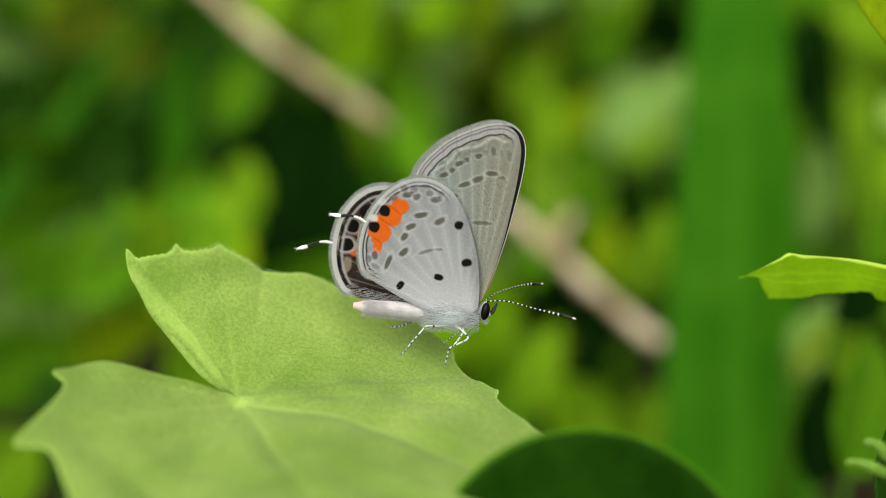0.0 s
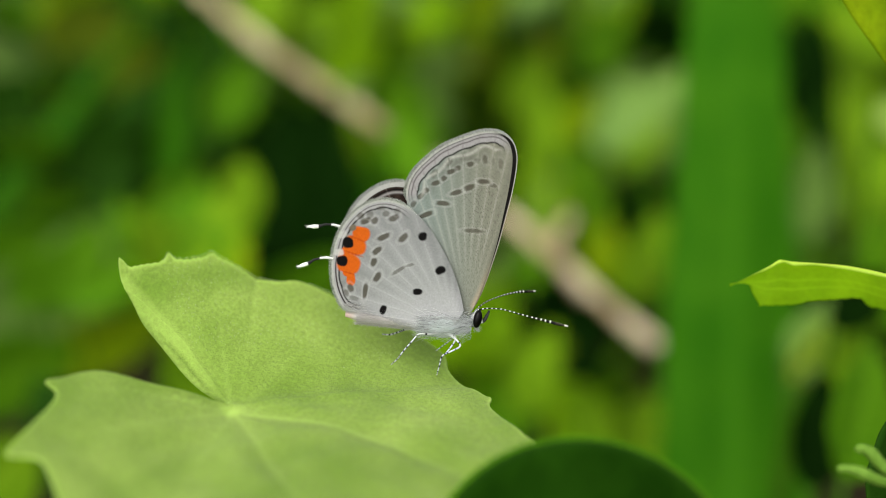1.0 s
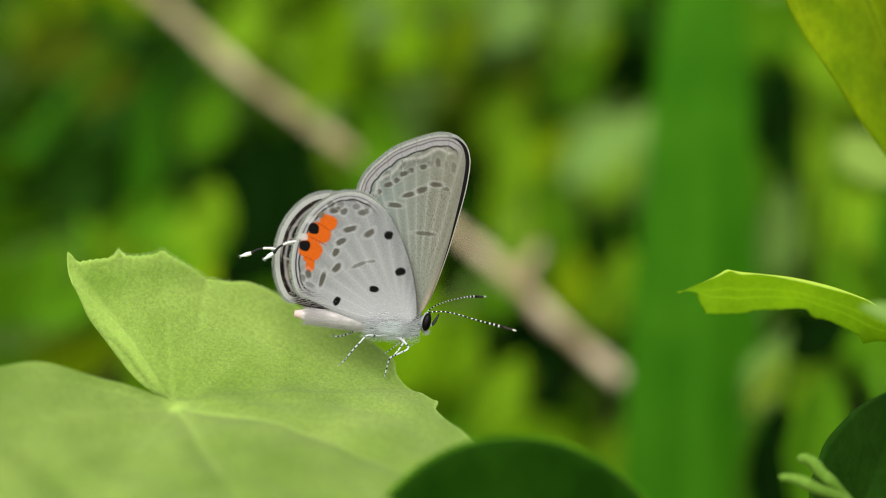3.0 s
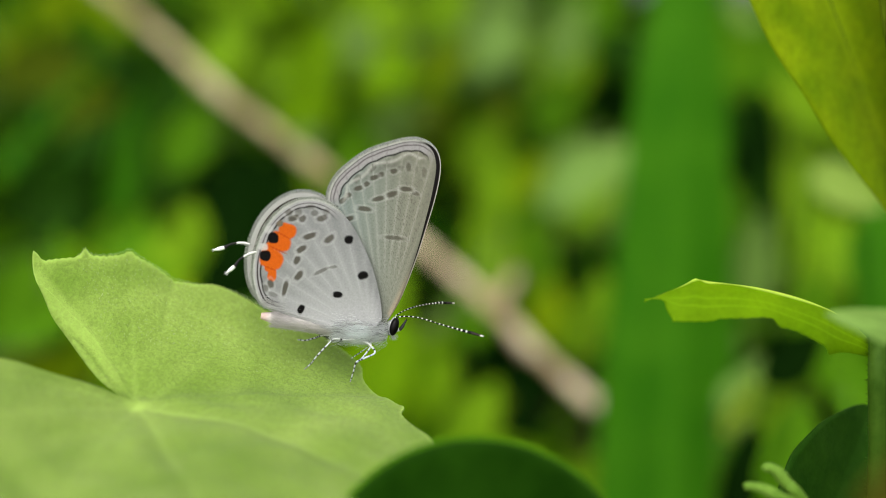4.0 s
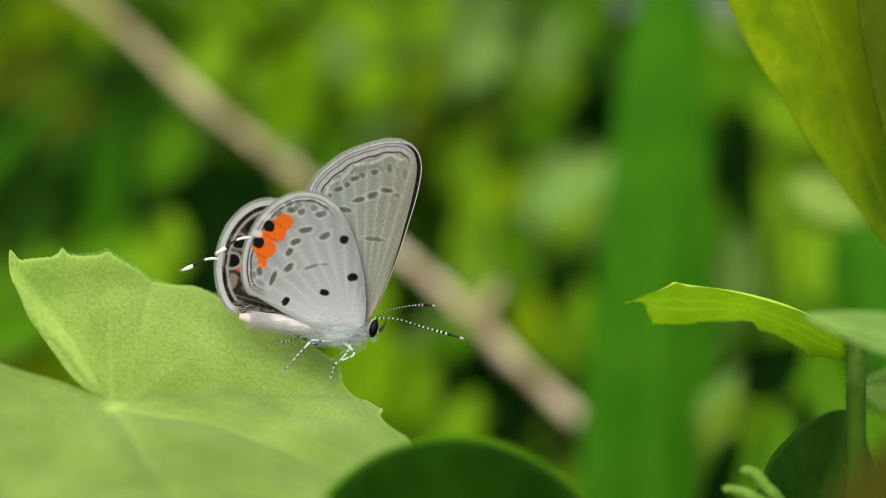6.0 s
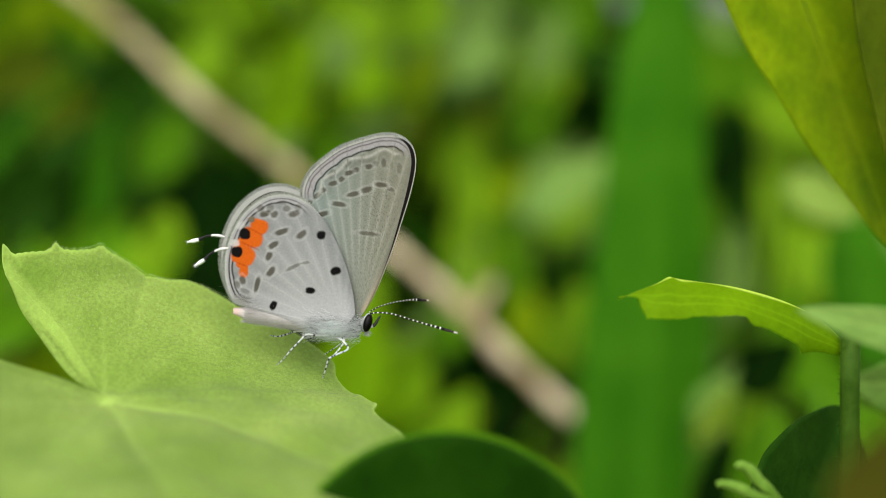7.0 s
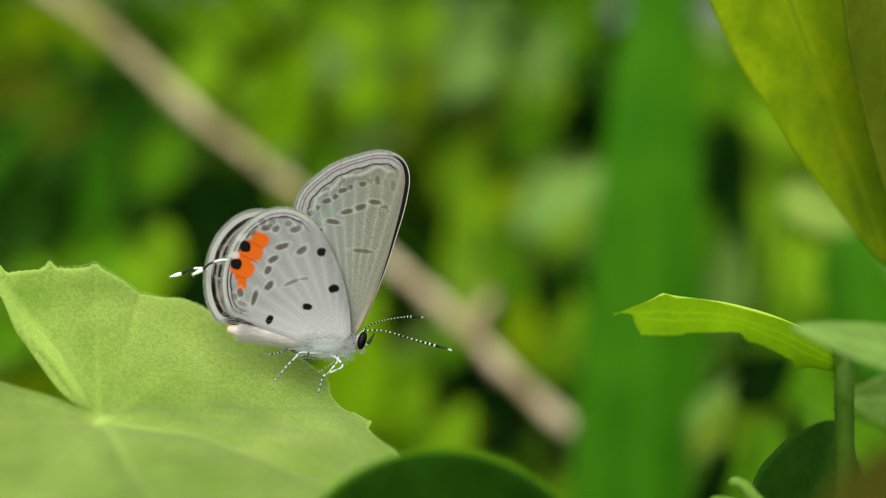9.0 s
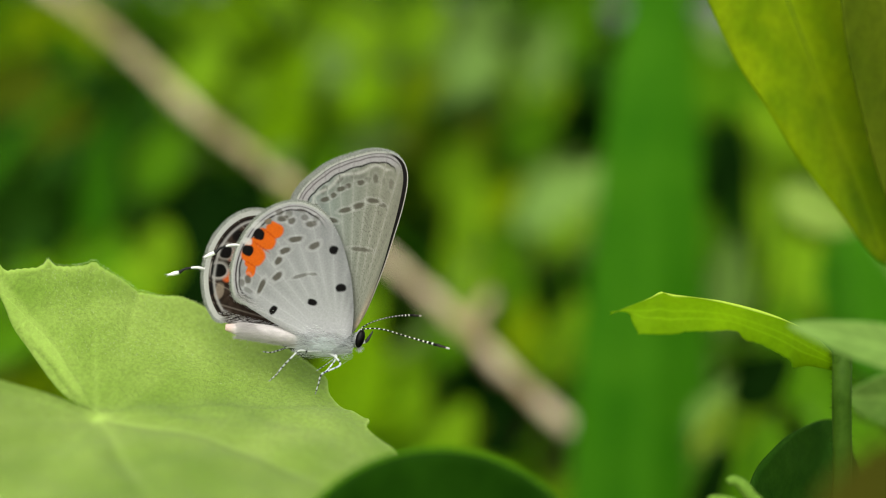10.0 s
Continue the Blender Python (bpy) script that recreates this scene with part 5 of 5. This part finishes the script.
grow("leaf", (73.3, 176.8, 21.4), (82.6, 174.6, 15.7), 5.9, BRIGHT, YG, -15)
grow("leaf", (60.0, 177.3, -22.1), (66.9, 173.9, -11.1), 7.2, LIMEFOLD, YG, 20)
grow("leaf", (50.7, 341.1, 33.4), (78.9, 344.1, 60.2), 17.0, PALE, PG, -25)
grow("leaf", (39.9, 346.6, 37.2), (53.1, 350.3, 53.9), 11.5, YELLOWING, YG, 20)
grow("leaf", (60.3, 410.4, 98.4), (76.4, 416.5, 131.7), 20.7, PALE, PG, 25)
grow("leaf", (35.9, 423.5, 81.6), (53.5, 425.7, 88.6), 9.8, OLIVE, BR, 25)
grow("leaf", (8.7, 434.1, 96.1), (32.1, 437.1, 113.0), 14.4, YELLOWING, YG, 25)
grow("leaf", (-31.5, 338.1, 49.0), (-24.9, 340.0, 57.2), 7.7, PALE, PG, 15)
# light stalks and leaves over the branch
grass_blade("grass_blade", (9.4, 415.8, 73.4), (-47.2, 424.1, 137.7), 7.5, PALE, "narrow pale green grass blade in the undergrowth", 2.0)
grow("leaf", (-40.7, 457.2, 98.4), (-7.6, 462.4, 130.1), 27.7, PALE, PG, 15)
grow("leaf", (-10.1, 466.9, 79.2), (8.5, 472.4, 118.2), 25.7, MIDGREEN, MG, -15)
grow("leaf", (-27.9, 463.8, 129.2), (-9.0, 470.3, 156.3), 23.1, BRIGHT, TOP, 15)
grow("leaf", (-86.2, 467.8, 126.5), (-60.7, 474.1, 151.3), 23.1, BRIGHT, TOP, 15)
grow("leaf", (-139.0, 436.0, 68.5), (-117.0, 443.0, 88.0), 16.5, OLIVE, BR, 15)
grow("leaf", (-38.9, 398.5, 78.3), (-23.9, 404.6, 112.1), 19.7, LIME, TOP, 15)
grow("leaf", (-12.9, 402.2, 74.0), (3.1, 408.4, 105.8), 20.0, LIME, TOP, -20)
grow("leaf", (-57.9, 426.2, 120.9), (-36.6, 432.9, 143.9), 23.6, LIME, TOP, 10)
grow("leaf", (7.7, 432.5, 115.1), (28.3, 438.6, 145.5), 24.1, BRIGHT, TOP, 10)
grow("leaf", (-7.0, 265.9, -29.7), (5.8, 268.9, -0.7), 21.5, LIME, YG, 10)
grow("leaf", (5.8, 273.3, -29.9), (15.0, 274.9, -6.2), 16.2, LIME, YG, -15)
grow("leaf", (-5.7, 287.6, -13.3), (5.4, 290.0, 12.1), 14.0, BRIGHT, YG, 15)
# two more near-black leaves that stand for the shaded gap
grow("leaf", (-53.1, 343.0, 16.0), (-52.6, 346.7, 44.5), 20.4, GAP_SHADE_AND_RIB, "near-black leaf standing in for a shaded gap", -10)
grow("leaf", (-39.6, 346.3, 28.1), (-39.3, 349.7, 49.4), 15.1, GAP_SHADE_AND_RIB, "near-black leaf standing in for a shaded gap", 5)
grow("leaf", (28.7, 435.9, 57.2), (47.1, 438.9, 82.9), 21.6, BRIGHT, TOP, 15)
grow("leaf", (32.0, 442.1, 102.5), (50.8, 444.8, 131.8), 24.5, PALE, PG, -15)
grow("leaf", (60.0, 442.7, 76.9), (79.3, 445.6, 103.5), 22.1, MIDGREEN, MG, 15)
grow("leaf", (67.3, 375.9, 28.0), (79.4, 378.9, 58.2), 16.6, BRIGHT, YG, -15)
grow("leaf", (-42.7, 352.5, 54.6), (-19.2, 355.3, 74.1), 16.3, LIME, TOP, 15)
grow("leaf", (-78.5, 365.9, 43.0), (-65.3, 368.7, 70.3), 17.8, MIDGREEN, MG, 15)
grow("leaf", (-78.0, 400.8, 80.8), (-58.7, 403.1, 109.4), 19.6, BRIGHT, TOP, -15)
by, bm, bp, bd = (BRIGHT, YG), (MIDGREEN, MG), (PALE, PG), (SHADEGREEN, DG)
cluster((-8.8, 678.4, 147.4), (73.6, 25.6, 36.8), 14, 53, (bm, by, bm, bp), 1)
cluster((60.2, 631.0, 99.4), (44.8, 25.6, 40.0), 12, 45, (bm, bp, by), 2)
cluster((-56.0, 631.0, 171.2), (75.2, 35.2, 30.4), 12, 56, (bm, bp, by), 3)
cluster((-176.0, 586.7, 121.0), (68.8, 24.0, 43.2), 10, 43, (bm, bd, bm, by), 4)
cluster((-69.3, 282.3, 3.1), (13.9, 10.5, 15.6), 7, 22, (bm, by, bm), 5)
cluster((155.5, 401.1, 52.3), (19.2, 25.6, 51.2), 10, 34, (by, bm, bm), 6)
cluster((17.6, 282.3, -33.6), (17.3, 12.2, 10.5), 7, 25, (by, bm), 7)
cluster((78.1, 487.0, 29.3), (32.0, 12.8, 27.2), 8, 32, (bm, bd, by), 8)
cluster((168.8, 340.3, 25.9), (28.8, 24.0, 48.0), 9, 37, (by, bm, bp), 9)
cluster((-157.3, 401.1, 24.2), (28.8, 20.8, 33.6), 8, 34, (bm, bd), 10)
cluster((114.7, 631.0, 171.2), (75.2, 35.2, 30.4), 10, 56, (bm, bp, bd), 11)


def thin_blades():
    """Narrow grass blades that rise through the undergrowth."""
    r = np.random.default_rng(21)
    for i in range(54):
        d = r.uniform(300, 620)
        x, z = r.uniform(-0.45, 0.5) * d, r.uniform(-0.08, 0.16) * d
        if -0.34 < x / d < -0.08 and -0.03 < z / d < 0.13:
            continue
        a = r.choice((-1, 1)) * r.uniform(0.2, 0.9)
        l = r.uniform(45, 110)
        low = (x - a * l * 0.5, d, z - l * 0.5)
        high = (x + a * l * 0.5, d + r.uniform(-15, 15), z + l * 0.5)
        mat, label = ((MIDGREEN, "narrow mid green grass blade in the undergrowth"), (PALE, "narrow pale green grass blade in the undergrowth"), (SHADEGREEN, "narrow dark green grass blade in the undergrowth"), (BLADE, "narrow fresh green grass blade in the undergrowth"))[i % 4]
        grass_blade("grass_blade", low, high, r.uniform(3.5, 9), mat, label, r.uniform(-6, 6), group="narrow grass blades")


thin_blades()


def undergrowth():
    """Leaves scattered over the slope behind, joined as one mass."""
    r = np.random.default_rng(3)
    # the nearer mass is darker, with shade put into its green
    for mat, count, label, near in ((SHADEGREEN, 1000, "dense dark green low plants behind", 430), (MIDGREEN, 2100, "dense mid green low plants further behind", 560)):
        V0, F0_, k = [], [], 0
        for i in range(count):
            d = r.uniform(near, 1500)
            x = r.uniform(-0.62, 0.62) * d
            zz = -45 + r.uniform(0, 1) ** 1.3 * (100 + 0.22 * d)
            length, w = r.uniform(26, 62), r.uniform(12, 27)
            y = np.linspace(0, 1, 5)
            h = w / 2 * np.sin(np.pi * np.clip(y, 0.02, 0.98))
            X = np.stack([-h, 0 * h, h], 1)
            P = np.stack([X, np.repeat(y[:, None] * length, 3, 1), 0.2 * np.abs(X) - 0.2 * length * (y**2)[:, None]], -1).reshape(-1, 3)
            M = np.array(pose(0, 0, 0, r.uniform(10, 80), r.uniform(-30, 30), r.uniform(0, 360)))
            V0.append(P @ M[:3, :3].T + np.array([x, d * 0.95 - 69.4, zz]))
            F0_.append(grid_faces(5, 3, k))
            k += 15
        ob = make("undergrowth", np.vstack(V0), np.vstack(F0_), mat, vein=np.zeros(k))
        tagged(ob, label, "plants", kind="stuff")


def low_plants():
    """The same low plants all round the spot, thinner and lower where the camera stands."""
    r = np.random.default_rng(12)
    V0, F0_, k = [], [], 0
    while len(V0) < 12000:
        x, yy = r.uniform(-2.2, 2.2, 2) * 1000
        d = math.hypot(x, yy)
        if d > 2200 or d < 190 or (yy > -20 and abs(x) < 0.64 * (yy + 70) and yy < 1000):
            continue
        length, w = r.uniform(35, 80), r.uniform(16, 38)
        y = np.linspace(0, 1, 5)
        h = w / 2 * np.sin(np.pi * np.clip(y, 0.02, 0.98))
        X = np.stack([-h, 0 * h, h], 1)
        P = np.stack([X, np.repeat(y[:, None] * length, 3, 1), 0.2 * np.abs(X) - 0.2 * length * (y**2)[:, None]], -1).reshape(-1, 3)
        M = np.array(pose(0, 0, 0, r.uniform(0, 60), r.uniform(-30, 30), r.uniform(0, 360)))
        V0.append(P @ M[:3, :3].T + np.array([x, yy - 69.4, r.uniform(0, 1) ** 1.3 * min(140, 62 + 0.07 * d) - 50]))
        F0_.append(grid_faces(5, 3, k))
        k += 15
    ob = make("undergrowth", np.vstack(V0), np.vstack(F0_), MIDGREEN, vein=np.zeros(k))
    tagged(ob, "mid green low plants covering the soil around", "plants", kind="stuff")


undergrowth()
low_plants()


# ---- what moves: the two hindwings rub past each other ----
def motions():
    near = [(0, 14.8), (0.5, 6.9), (1, -0.8), (1.5, -3.7), (2, -2.1), (2.5, 5.2), (2.7, 7.0), (3.3, 7.6), (3.8, 5.2), (4, 2.7), (4.5, -5.4), (5, 0.7), (5.5, 10.1), (5.8, 12.0),
            (6.3, 8.0), (7, 1.8), (7.5, -1.5), (8, -3.7), (8.5, 1.8), (9, 5.2), (9.5, 9.9), (10, 12.9)]
    far = [(0, -1.0), (0.5, 2.5), (1, 11.5), (1.5, 14.8), (2, 12.0), (2.5, 1.5), (2.7, 0.0), (3.3, -0.5), (3.8, 1.5), (4, 3.2), (4.5, 11.4), (5, 5.3), (5.5, -4.2), (5.8, -4.8),
           (6.3, -2.0), (7, 4.2), (7.5, 9.0), (8, 11.4), (8.5, 4.0), (9, -3.2), (9.5, -4.2), (10, -3.9)]
    near_tail = [(0, 2), (0.5, 12), (1.0, -8), (1.5, -27), (2.5, -33), (4, -36), (5, -38), (8, -25), (10, -30)]
    far_tail = [(0, -4), (2.5, -6), (5, -12), (8, -9), (10, -4)]
    for (hw, (x, y, z), (tail, root)), swing, turn, splay in zip(HINDWINGS, (near, far), (near_tail, far_tail), (-1.9, 0.0)):
        walk(hw, [(t, pose(x, y, z, 0, 0, splay) @ pose(0, 0, 0, 0, a, 0)) for t, a in swing])
        walk(tail, [(t, pose(*root, 0, a, 0)) for t, a in turn])
    lean = [(0, -1.2), (0.7, 0), (5, 0), (5.6, -0.9), (6.4, 0), (8.5, 0), (9.2, -0.7), (10, -1.4)]
    walk(FAR_FOREWING, [(t, pose(0, 0.16 * MM, 0, 0, a, 0)) for t, a in lean])


motions()
